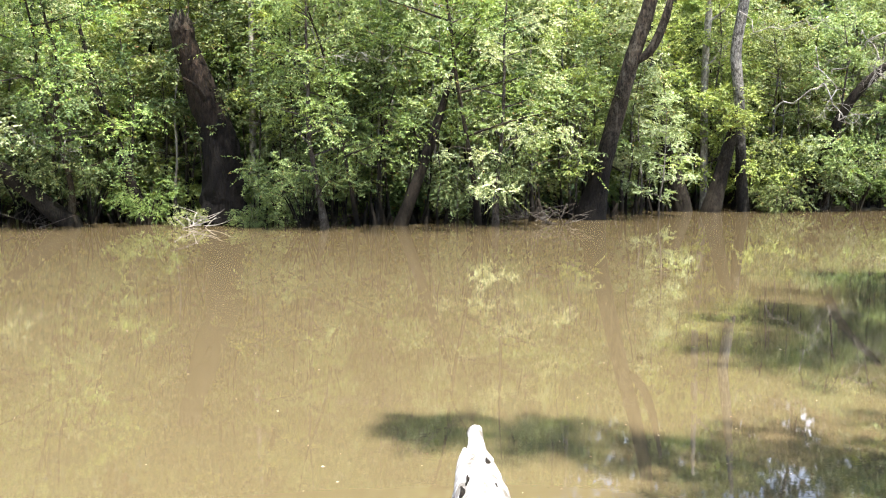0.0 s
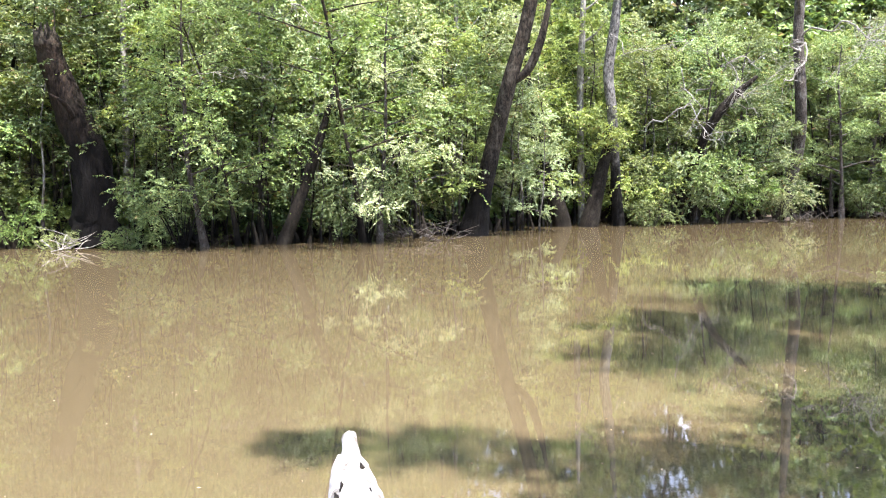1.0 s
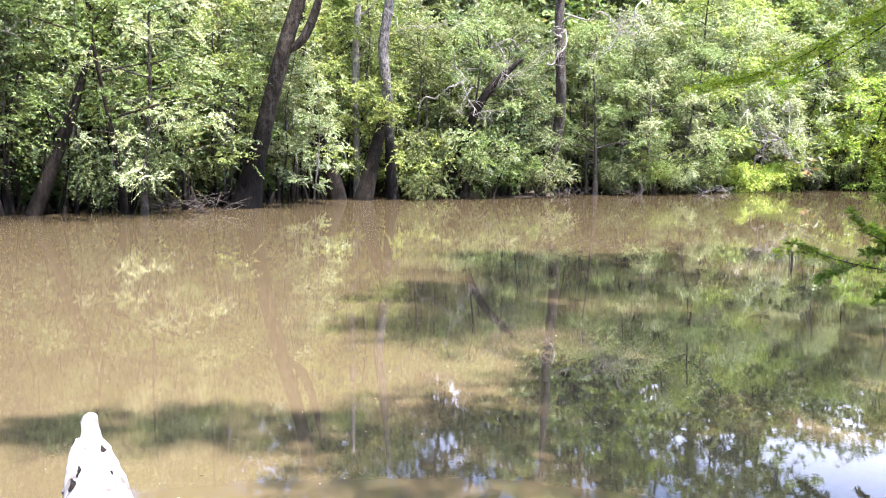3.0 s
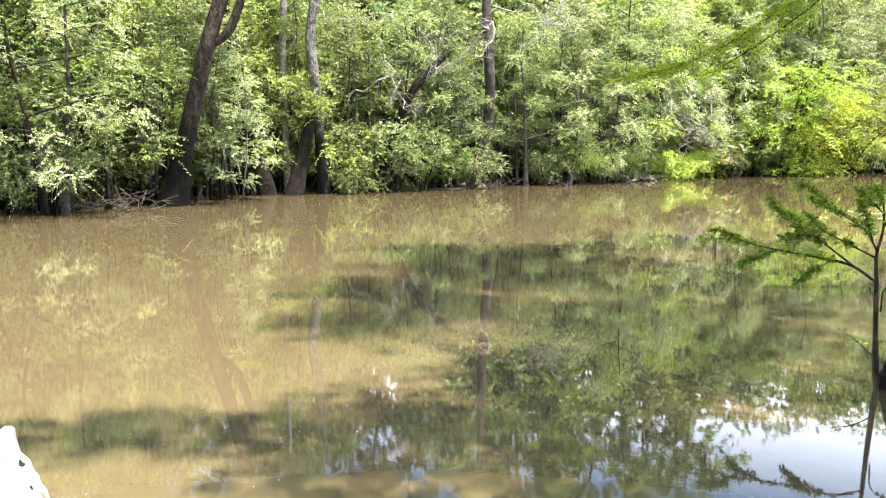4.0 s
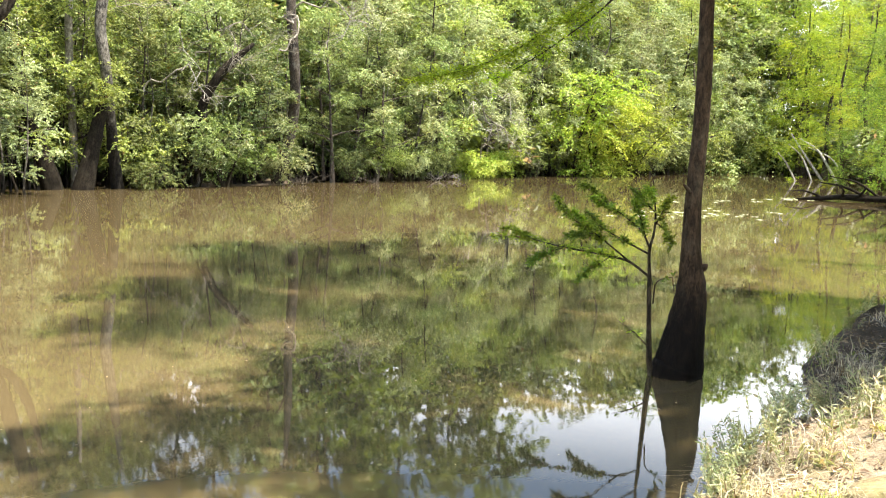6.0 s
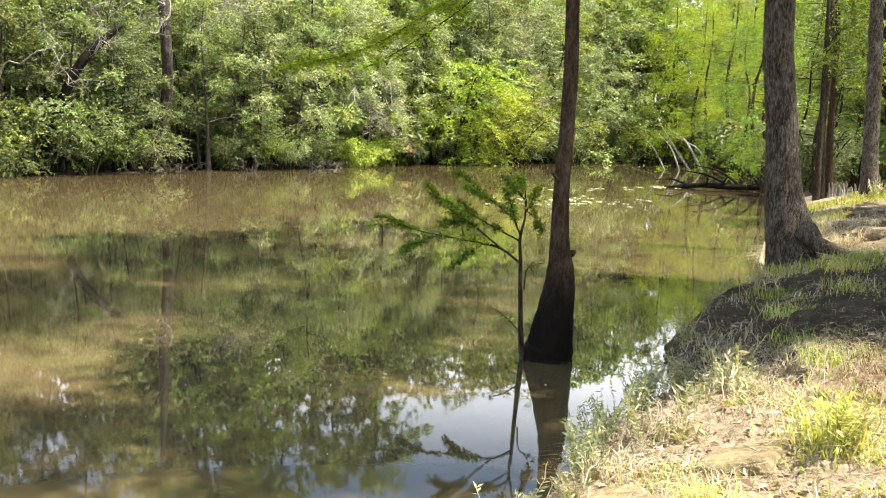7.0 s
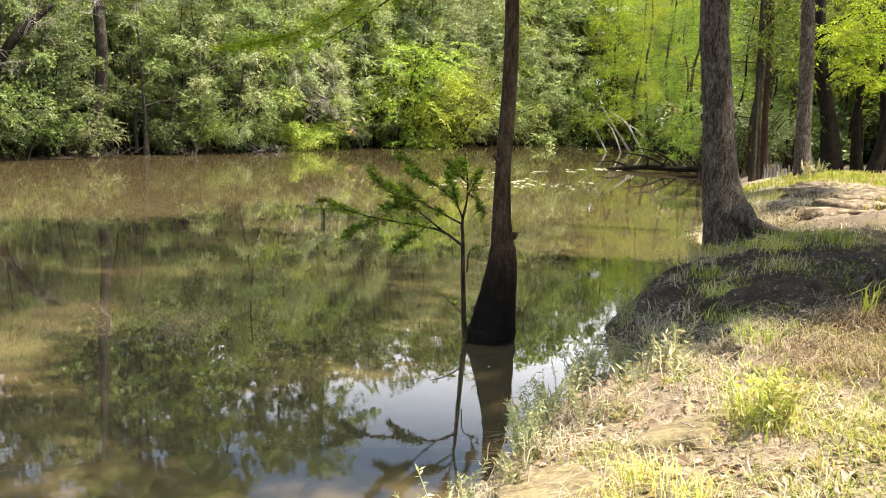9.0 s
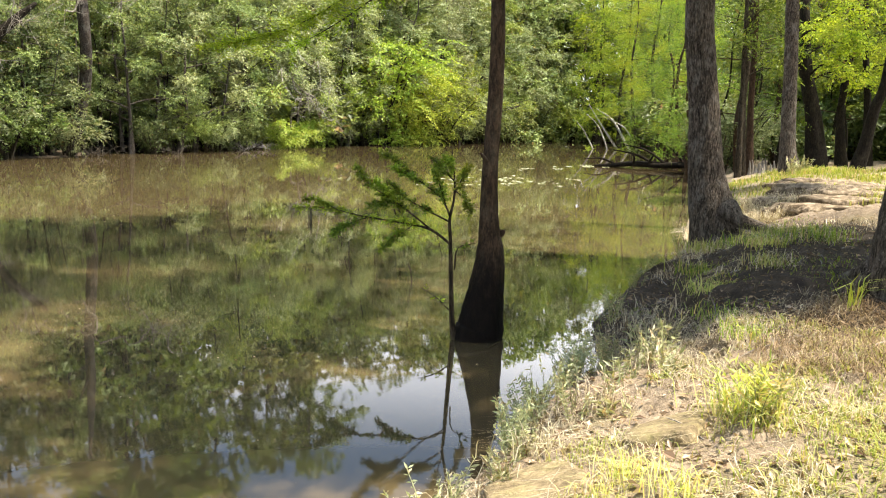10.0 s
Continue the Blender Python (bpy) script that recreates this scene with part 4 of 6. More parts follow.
trunk_thing("leaning_tree", [(5.2, 30.54, 0.03), (5.59, 30.47, 1.78), (6.04, 30.39, 3.76), (6.53, 30.28, 5.7), (7.04, 30.17, 7.51), (7.6, 30.2, 10.5), (7.9, 30.3, 14)],
            [0.58, 0.34, 0.285, 0.265, 0.25, 0.2, 0.1], M_BARK_A, "dark leaning tree trunk with swollen base in the far shallows", group=SWAMP, flutes=5, flute=0.12, seed=3,
            extra=[([(6.45, 30.25, 5.4), (7.09, 30.1, 5.88), (7.57, 30.0, 7.02), (7.9, 30, 8.6)], [0.12, 0.16, 0.15, 0.06])],
            crown=([(7.5, 30.5, 10.5), (8.8, 30, 11.5), (6.4, 30.6, 12), (7.9, 31.5, 13), (7.8, 30, 14.3), (8.0, 27.6, 10), (7.0, 28.2, 9.2), (9.2, 28.2, 11), (7.5, 27.2, 11.5), (6.2, 28.5, 10.5)], [1.3, 1.2, 1.3, 1.3, 1.1, 1.2, 1.0, 1.2, 1.2, 1.1], 0.17, 40, 13, M_LEAF, 0.25))
stump = trunk_thing("broken_trunk", [(-7.0, 27.1, 0.6), (-7.02, 27.1, 1.35), (-7.08, 27.08, 2.8), (-7.55, 26.95, 4.19), (-7.95, 26.83, 5.38), (-8.08, 26.8, 6.05)],
            [0.66, 0.61, 0.56, 0.45, 0.37, 0.38], M_BARK_STUMP, "thick dark snapped-off tree trunk on the far bank", "dead tree", SWAMP, flutes=4, flute=0.15, seed=5, rough=0.09,
            extra=[([(-7.3, 26.75, 3.6), (-7.5, 26.35, 4.2), (-7.9, 26.2, 4.5)], [0.1, 0.07, 0.03])])
for k in range(7):
    a = k * 0.9
    b = np.array((-1.08 + 0.27 * math.cos(a), -0.3 + 0.27 * math.sin(a), 5.35))
    part("splinter", tube([b, b + (-0.04, 0, 0.3), b + (-0.08 + 0.05 * math.sin(3 * k), 0.02, 0.42 + 0.25 * abs(math.sin(2.3 * k)))], [0.13, 0.09, 0.02], 6, 3, 0.15, seed=k), M_BARK_BROWN, stump, "torn splintered wood")
trunk_thing("tree", [(-5.76, 30.45, 0.05), (-5.72, 30.46, 2.7), (-5.75, 30.45, 5.26), (-5.74, 30.45, 7.57), (-5.6, 30.5, 13)], [0.5, 0.36, 0.35, 0.35, 0.1], M_BARK_BROWN,
            "straight brown tree trunk on the far bank", group=SWAMP, flutes=5, flute=0.1, seed=7,
            crown=([(-5.7, 30.5, 9), (-4.6, 30.3, 10), (-6.9, 30.3, 10.5), (-5.7, 31.5, 12), (-5.6, 30, 13), (-5.8, 26.2, 8.6), (-6.4, 25.4, 8.2), (-4.6, 26.4, 8.4), (-5.4, 25.0, 9.4), (-6.8, 26.6, 9.2), (-7.4, 25.6, 9)], [1.2, 1.2, 1.2, 1.2, 1] + [1.1] * 6, 0.17, 36, 13, M_LEAF, 0.25),
            extra=[([(-5.75, 30.45, 6.8), (-5.8, 28.4, 8.2), (-5.6, 26, 8.6)], [0.16, 0.1, 0.03]), ([(-5.75, 30.45, 7.2), (-6.4, 28.2, 8.6), (-7, 25.8, 9)], [0.14, 0.09, 0.03])])
trunk_thing("pale_tree", [(-6.54, 29.27, 0.4), (-6.54, 29.27, 1.53), (-6.49, 29.28, 4.57), (-6.5, 29.28, 7), (-6.4, 29.4, 10)], [0.15, 0.13, 0.11, 0.1, 0.05], M_BARK_PALE,
            "thin pale-barked tree stem on the far bank", group=SWAMP, segs=8, seed=8)
trunk_thing("pale_tree", [(-10.73, 33.31, 0.4), (-10.7, 33.31, 2.29), (-10.64, 33.34, 4.02), (-10.6, 33.35, 8)], [0.42, 0.38, 0.34, 0.22], M_BARK_GREY,
            "pale grey tree trunk behind the far bank shrubs", group=SWAMP, segs=10, seed=9)
trunk_thing("leaning_tree", [(-1.4, 27.15, -0.05), (-0.92, 27.17, 1.25), (-0.3, 27.18, 3.06), (0.3, 27.3, 5.0)], [0.24, 0.19, 0.15, 0.05], M_BARK_DARK,
            "dark crooked small tree leaning over the far waterline", group=SWAMP, segs=9, seed=10, extra=[([(-0.92, 27.2, 1.25), (-0.75, 27.38, 2.32), (-1.05, 27.37, 3.29)], [0.1, 0.08, 0.04])])
trunk_thing("fallen_trunk", [(-11.4, 26.1, 0.05), (-11.78, 25.95, 0.39), (-12.32, 25.7, 0.97), (-12.87, 25.42, 1.53), (-14, 25.2, 2.3)], [0.3, 0.28, 0.26, 0.24, 0.2], M_BARK_DARK,
            "dark fallen trunk leaning out of the far shallows", "dead tree", SWAMP, segs=10, seed=11)
trunk_thing("leaning_tree", [(-9.6, 27.3, 0.1), (-9.81, 27.28, 0.73), (-10.34, 27.09, 2.61), (-10.83, 26.9, 4.17), (-11.4, 27, 6.5)], [0.26, 0.22, 0.15, 0.11, 0.04], M_BARK_DARK,
            "slim dark tree leaning over the far bank", group=SWAMP, segs=9, seed=12)
trunk_thing("pale_tree", [(12.5, 35.7, 0.02), (12.3, 35.6, 1.8), (12.1, 35.3, 3.4), (11.87, 35.02, 4.94), (11.72, 35.07, 6.52), (11.95, 34.99, 8.5), (12.3, 35, 12)],
            [0.24, 0.215, 0.21, 0.21, 0.21, 0.2, 0.08], M_BARK_B, "crooked pale grey tree with a flood-stained foot", group=SWAMP, flutes=4, flute=0.12, seed=13,
            crown=([(12, 35, 10), (13, 35, 11), (11.2, 35, 11.5), (12.3, 35.5, 12.5)], [1.2, 1.1, 1.1, 1.1], 0.17, 34, 13, M_LEAF, 0.25))
trunk_thing("leaning_tree", [(11.0, 35.27, 0.02), (11.28, 35.22, 1.2), (11.55, 35.18, 2.4), (11.8, 35.2, 3.6), (12.1, 35.4, 5.6)], [0.44, 0.32, 0.26, 0.19, 0.05], M_BARK_DARK,
            "dark leaning tree with a swollen foot and a leafy head", group=SWAMP, flutes=4, flute=0.14, seed=53,
            crown=([(11.7, 34.7, 3.5), (12.0, 34.5, 3.9), (11.4, 34.8, 4.2), (12.3, 34.9, 4.8), (11.0, 34.9, 4.8)], [0.6, 0.6, 0.6, 0.7, 0.6], 0.12, 30, 13, M_LEAF_FRESH, 0.25))
trunk_thing("crooked_tree", [(9.95, 35.63, 0.02), (9.5, 35.74, 1.74), (9.01, 35.86, 3.14), (8.49, 35.99, 5.92), (8.42, 36.01, 7.98), (8.5, 36, 11)], [0.42, 0.31, 0.21, 0.17, 0.145, 0.06],
            M_BARK_DARK, "bent dark tree with a flared foot in the far shallows", group=SWAMP, segs=10, flutes=4, flute=0.12, seed=14)
trunk_thing("pale_tree", [(11.3, 37.31, 0.2), (11.27, 37.31, 1.73), (11.18, 37.34, 6.08), (11.26, 37.32, 8.9), (11.3, 37.3, 12)], [0.17, 0.155, 0.15, 0.14, 0.06], M_BARK_PALE,
            "slim pale tree stem behind the waterline", group=SWAMP, segs=8, seed=15)
trunk_thing("pale_tree", [(5.45, 35.57, 0.3), (5.42, 35.57, 4.03), (5.34, 35.58, 8.56), (5.3, 35.6, 12)], [0.13, 0.107, 0.105, 0.05], M_BARK_PALE,
            "slim pale tree stem among the leaves", group=SWAMP, segs=8, seed=16)
trunk_thing("tree", [(22.2, 39.8, 0.2), (22.5, 38.8, 3.5), (22.16, 38.2, 6.1), (22.01, 38.3, 8.7), (22.02, 38.3, 11.4), (22, 38.5, 15)], [0.34, 0.28, 0.27, 0.24, 0.21, 0.08], M_BARK_GREY,
            "grey trunk with dead branches above the far bank", group=SWAMP, segs=10, seed=17,
            extra=[([(22, 38.3, 9.6), (21.4, 37.4, 10.4), (20.8, 37.2, 11.5)], [0.1, 0.08, 0.03])])
trunk_thing("dead_branch", [(15.9, 37.4, 0.3), (16.6, 36.6, 3.6), (17.21, 36.2, 4.95), (17.86, 35.9, 5.75), (18.54, 35.5, 6.45)], [0.26, 0.2, 0.2, 0.18, 0.08], M_BARK_DARK,
            "dark broken limb slanting out of the far bank leaves", "branch", SWAMP, segs=8, seed=18, root_in=1.5)


def bare_branch(points, radii, twigs, label, material=M_DEADWOOD, reach=0.9, seed=1):
    """A leafless, kinked limb with forking twigs along it."""
    r = np.random.default_rng(seed)
    extra = []
    line = bend(points, 3)
    line[1:-1] += r.normal(size=(len(line) - 2, 3)) * 0.05 * np.linalg.norm(line[-1] - line[0]) * (1, 0.6, 1)
    thick = 0.6 * np.interp(np.linspace(0, 1, len(line)), np.linspace(0, 1, len(radii)), radii)
    for k in range(int(twigs * 1.4)):
        i = int(len(line) * (0.2 + 0.78 * r.random()))
        d = unit(unit(line[min(i + 1, len(line) - 1)] - line[i - 1]) + 1.1 * r.normal(size=3) * (1, 0.6, 1))
        l_ = reach * (0.3 + 0.7 * r.random())
        p1 = line[i] + d * l_ * 0.5
        p2 = p1 + unit(d + 0.6 * r.normal(size=3)) * l_ * 0.5
        q = max(0.007, 0.45 * thick[i])
        extra.append(([line[i], p1, p2], [q, q * 0.7, 0.005]))
        extra.append(([p1, p1 + unit(d + 0.9 * r.normal(size=3)) * l_ * 0.35, p1 + unit(d + 0.7 * r.normal(size=3)) * l_ * 0.6], [q * 0.6, q * 0.45, 0.004]))
    return trunk_thing("dead_branch", line, thick, material, label, "branch", "bare branches", segs=6, seed=seed, root_in=0.2, extra=extra, steps=2)


bare_branch([(14.0, 36.6, 4.3), (14.64, 35.05, 4.86), (15.33, 34.76, 4.75), (15.8, 34.55, 4.02), (16.58, 34.18, 3.91)], [0.06, 0.042, 0.038, 0.032, 0.012], 9, "bare bleached branch reaching out of the far bank leaves", seed=19)
bare_branch([(16.5, 37.0, 6.0), (17.0, 35.6, 6.6), (17.9, 35.2, 7.1), (18.9, 34.9, 7.2)], [0.06, 0.045, 0.035, 0.012], 9, "grey leafless branch among the far bank crowns", M_BARK_PALE, seed=24)
bare_branch([(22.0, 38.3, 8.2), (21.0, 36.4, 7.6), (20.2, 35.8, 6.5), (19.7, 35.4, 6.1)], [0.09, 0.075, 0.06, 0.02], 10, "pale broken limb hanging from a grey trunk", M_BARK_PALE, seed=25)
bare_branch([(22.1, 38.2, 8.6), (23.2, 36.8, 8.9), (24.3, 36.4, 8.6), (25.2, 36.2, 8.9)], [0.08, 0.06, 0.045, 0.015], 12, "grey leafless limb with many twigs", M_BARK_PALE, 1.3, seed=26)
bare_branch([(1.2, 29.4, 6.2), (0.2, 27.6, 7.0), (-0.6, 26.9, 7.3), (-1.6, 26.5, 7.1)], [0.05, 0.04, 0.03, 0.01], 10, "grey leafless branch over the flooded edge", M_BARK_PALE, seed=27)
bare_branch([(-14.0, 27.8, 2.6), (-13.2, 26.4, 2.9), (-12.2, 26.0, 2.4), (-11.4, 25.8, 2.5)], [0.04, 0.03, 0.025, 0.01], 12, "pale dead twigs on the far bank", seed=28)
bare_branch([(25.29, 35.52, 9.65), (23.78, 34.74, 8.44), (22.64, 34.89, 7.15), (21.6, 35.19, 6.1)], [0.045, 0.035, 0.024, 0.010], 26, "bleached leafless limb slanting before the far crowns", M_DEADWOOD, 1.6, seed=61)
bare_branch([(17.47, 36.61, 7.61), (17.36, 34.99, 6.49), (16.91, 34.88, 5.12), (17.78, 34.22, 5.64), (18.47, 33.75, 6.38)], [0.04, 0.034, 0.028, 0.02, 0.008], 26, "grey forked dead limb among the far bank leaves", M_BARK_PALE, 1.4, seed=62)
bare_branch([(15.37, 36.11, 6.84), (15.26, 34.86, 5.1), (15.4, 34.47, 4.21), (16.23, 33.87, 3.92)], [0.03, 0.024, 0.018, 0.008], 12, "bleached bare twigs hanging from the far bank leaves", M_DEADWOOD, 1.0, seed=63)
bare_branch([(38.48, 43.58, 5.96), (37.94, 42.05, 4.42), (38.72, 40.93, 3.18), (39.92, 39.49, 2.25)], [0.05, 0.04, 0.03, 0.01], 16, "white dead boughs drooping through a grey-green bush", M_DEADWOOD, 2.0, seed=64)
bare_branch([(39.0, 43.11, 7.46), (39.12, 40.96, 5.74), (39.61, 40.07, 4.3), (39.77, 39.64, 3.04)], [0.045, 0.04, 0.03, 0.01], 16, "pale dead boughs drooping through a grey-green bush", M_DEADWOOD, 2.0, seed=65)
bare_branch([(11.52, 34.3, 7.94), (12.17, 32.8, 7.05), (13.45, 31.97, 7.17), (14.54, 31.38, 7.52)], [0.03, 0.024, 0.018, 0.006], 16, "pale leafless twigs before the far bank crowns", M_BARK_PALE, 1.3, seed=66)
bare_branch([(-3.78, 25.69, 6.69), (-3.56, 24.5, 5.14), (-2.26, 24.36, 5.11), (-1.18, 24.34, 5.16)], [0.02, 0.016, 0.012, 0.005], 10, "pale bare twig hanging by the snapped trunk", M_BARK_PALE, 0.7, seed=67)
bare_branch([(41.4, 45.4, 1.6), (40.94, 44.05, 3.04), (40.38, 43.9, 4.72), (39.95, 43.8, 5.74)], [0.12, 0.085, 0.07, 0.03], 10, "bleached dead stem rising over a far bank shrub", reach=2.0, seed=20)
bare_branch([(40.5, 44.2, 4.6), (41.3, 43.0, 3.4), (42.2, 42.6, 2.2), (43.0, 42.5, 1.2)], [0.06, 0.055, 0.045, 0.02], 14, "grey dead boughs drooping to the water", M_BARK_PALE, 1.6, seed=29)
trunk_thing("dead_branch", [(79.2, 39.2, -0.1), (78.99, 39.37, 0.3), (78.35, 40.62, 2.3), (77.69, 41.86, 4.4)], [0.14, 0.13, 0.11, 0.05], M_WHITE_LOG,
            "bleached fallen limb leaning from the water", "branch", "bare branches", segs=6, seed=21)
trunk_thing("dead_branch", [(79.7, 38, -0.1), (79.53, 38.28, 0.3), (78.85, 39.66, 2.8), (78.04, 41.2, 4.0)], [0.14, 0.13, 0.11, 0.05], M_WHITE_LOG,
            "pale dead limb leaning from the water", "branch", "bare branches", segs=6, seed=22)
for k, (dx, dz) in enumerate([(-1.6, 3.4), (-3.0, 2.6), (1.2, 3.2)]):
    trunk_thing("dead_branch", [(79.4 + dx, 38.6 - dx * 0.6, -0.1), (79.0 + dx * 1.1, 39.6 - dx * 0.5, dz * 0.65), (78.2 + dx * 1.3, 41.2, dz)], [0.09, 0.075, 0.03], M_WHITE_LOG,
                "white dead limb arching over the water", "branch", "bare branches", segs=6, seed=70 + k)
trunk_thing("fallen_trunk", [(42.6, 22.2, 0.05), (43.28, 21.35, 0.12), (43.7, 20.49, 0.22), (44.44, 18.85, 0.2), (45.2, 17, 0.35)], [0.05, 0.12, 0.15, 0.18, 0.2], M_BARK_DARK,
            "dark waterlogged trunk lying in the river", "dead tree", segs=8, seed=23, root_in=0.0,
            extra=[([(43.7, 20.5, 0.2), (43.2, 20.2, 0.6), (42.6, 20.3, 0.9)], [0.07, 0.05, 0.02]), ([(44, 19.8, 0.2), (43.6, 19.3, 0.7), (43, 19, 0.8)], [0.07, 0.05, 0.02]), ([(44.2, 19.4, 0.25), (43.4, 20.3, 0.75), (42.6, 21.2, 0.95)], [0.08, 0.06, 0.02]), ([(44.4, 18.9, 0.25), (43.9, 19.9, 1.0), (43.3, 21.0, 1.25)], [0.08, 0.05, 0.02]), ([(43.3, 21.3, 0.15), (42.8, 22.0, 0.45), (42.4, 22.8, 0.4)], [0.06, 0.05, 0.02]), ([(44.8, 18.0, 0.3), (44.2, 18.7, 1.2), (43.7, 19.9, 1.7)], [0.07, 0.05, 0.015])])

# ---- the near bank ----
trunk_thing("swamp_tree", [(7.181, 4.666, -0.02), (7.201, 4.656, 0.091), (7.23, 4.637, 0.33), (7.249, 4.599, 0.684), (7.254, 4.599, 0.875), (7.244, 4.618, 1.143), (7.24, 4.628, 1.679), (7.259, 4.608, 2.493), (7.249, 4.618, 3.277), (7.192, 4.685, 5.833), (7.096, 4.781, 9.661)],
            [0.252, 0.232, 0.199, 0.158, 0.136, 0.1, 0.077, 0.071, 0.066, 0.053, 0.02], M_BARK_W, "slim dark tree standing in the river on a flared foot", group="near trees", segs=18, flutes=5, flute=0.08, seed=31,
            extra=[([(7.192, 4.637, 1.756), (7.115, 4.618, 1.794), (7.067, 4.628, 1.832)], [0.022, 0.02, 0.012]),
                   ([(7.287, 4.57, 1.028), (7.326, 4.522, 1.057), (7.345, 4.503, 1.076)], [0.045, 0.038, 0.015]),
                   ([(7.24, 4.637, 4.014), (7.048, 4.876, 3.966), (6.905, 5.068, 3.871)], [0.03, 0.024, 0.016])],
            crown=([(7.096, 4.685, 8.704), (7.479, 4.972, 9.278), (6.713, 5.068, 9.469), (7.096, 4.781, 10.043)], [0.8, 0.8, 0.8, 0.7], 0.07, 22, 18, M_CYPRESS, 0.3))
w_spray = thing("cypress_branch", "sunlit feathery cypress branch drooping over the river", "branch", "near trees", Matrix.Translation((6.905, 5.068, 3.871)) @ Matrix.Scale(0.957, 4))
W0 = np.array((7.2, 5.3, 3.95))
wr2 = np.random.default_rng(8)
twig = np.array([(7.2, 5.3, 3.95), (6.85, 5.62, 3.58), (6.55, 5.92, 3.3), (6.25, 6.2, 3.04), (5.95, 6.48, 2.88), (5.62, 6.76, 2.77)])
part("twig", tube(twig - W0, [0.014, 0.010, 0.008, 0.006, 0.004, 0.002], 6, 4, seed=3), M_BARK_BROWN, w_spray)
low = np.array([(7.2, 5.3, 3.95), (6.98, 5.62, 3.52), (6.72, 5.98, 3.18), (6.5, 6.26, 2.95), (6.32, 6.5, 2.8)])
part("twig", tube(low - W0, [0.013, 0.010, 0.007, 0.005, 0.002], 6, 4, seed=4), M_BARK_BROWN, w_spray)
for line, n, reach in ((twig, 210, 0.2), (low, 50, 0.1)):
    tl = bend(line - W0, 12)
    ti = (len(tl) * (0.12 + 0.88 * wr2.random(n))).astype(int).clip(0, len(tl) - 1)
    td = unit(unit(np.gradient(tl, axis=0))[ti] + 1.0 * wr2.normal(size=(n, 3)) * (1, 1, 0.45))
    tagged(part("spray", sprays(wr2, tl[ti], td, 0.12 + reach * wr2.random(n), 16, 0.055, 0.2, 0.1, 0.6), M_SPRAY_LIT, w_spray, smooth=False), kind="stuff")


sap = thing("sapling", "small green cypress sapling with spreading branches growing in the river", "sapling", "near trees", Matrix.Translation((6.962, 4.781, 0.091)) @ Matrix.Scale(0.957, 4))
SAP0 = np.array((7.26, 5.0, 0.0))
part("stem", tube(np.array([(7.26, 4.99, -0.2), (7.24, 5.03, 0.09), (7.21, 5.06, 0.92), (7.2, 5.07, 1.14), (7.23, 5.04, 1.43), (7.2, 5.07, 1.86)]) - SAP0, [0.036, 0.028, 0.019, 0.015, 0.010, 0.004], 8, 5), M_BARK_BROWN, sap)
SAP_BRANCHES = [
    ([(7.21, 5.07, 0.9), (7.17, 5.28, 1.02), (7.12, 5.5, 1.06), (7.05, 5.76, 1.08), (6.91, 6.1, 1.12), (6.81, 6.39, 1.17), (6.66, 6.76, 1.16)], 0.015, 1.0),
    ([(7.18, 5.27, 1.01), (6.94, 5.41, 1.22), (6.75, 5.49, 1.36), (6.59, 5.61, 1.48), (6.47, 5.69, 1.66)], 0.010, 1.5),
    ([(7.2, 5.07, 1.12), (6.97, 5.2, 1.25), (6.75, 5.33, 1.39), (6.6, 5.36, 1.53)], 0.010, 1.2),
    ([(7.2, 5.08, 1.21), (7.26, 5.24, 1.35), (7.29, 5.45, 1.45), (7.29, 5.61, 1.53), (7.23, 5.85, 1.7), (7.19, 5.99, 1.76)], 0.010, 0.9)]
SAP_TWIGS = [
    ([(7.2, 5.07, 1.17), (7.08, 5.06, 1.36), (7.03, 5.06, 1.46), (6.94, 5.08, 1.66)], 0.008, 1.1),
    ([(7.23, 5.04, 1.4), (7.19, 4.93, 1.56), (7.14, 4.83, 1.69)], 0.007, 1.1),
    ([(7.22, 5.05, 1.54), (7.27, 5.23, 1.64), (7.28, 5.38, 1.75)], 0.007, 1.1),
    ([(7.22, 5.05, 1.45), (7.45, 5.08, 1.34), (7.57, 5.09, 1.19)], 0.007, 0.9),
    ([(7.24, 5.02, 0.63), (7.22, 4.97, 0.86), (7.3, 4.79, 0.93)], 0.010, 0.1),
    ([(7.24, 5.02, 0.17), (7.21, 5.23, 0.32), (7.19, 5.42, 0.4)], 0.008, 0.12),
    ([(7.14, 5.49, 1.06), (6.99, 5.52, 0.98), (6.87, 5.58, 0.91), (6.79, 5.61, 0.82)], 0.006, 1.0),
    ([(6.95, 5.97, 1.1), (6.8, 6.08, 1.04), (6.66, 6.18, 0.95)], 0.006, 1.5),
    ([(6.83, 6.29, 1.16), (6.71, 6.36, 1.23), (6.6, 6.51, 1.27)], 0.005, 1.3),
    ([(6.8, 5.42, 1.31), (6.72, 5.53, 1.29), (6.71, 5.71, 1.26)], 0.005, 1.5),
    ([(6.95, 5.41, 1.22), (6.88, 5.6, 1.38), (6.8, 5.75, 1.52)], 0.005, 1.5),
    ([(7.29, 5.5, 1.48), (7.12, 5.6, 1.58), (7.0, 5.66, 1.64)], 0.005, 1.3),
    ([(7.21, 5.06, 1.62), (7.1, 5.02, 1.72), (7.04, 5.0, 1.76)], 0.005, 1.4)]
srng = np.random.default_rng(44)
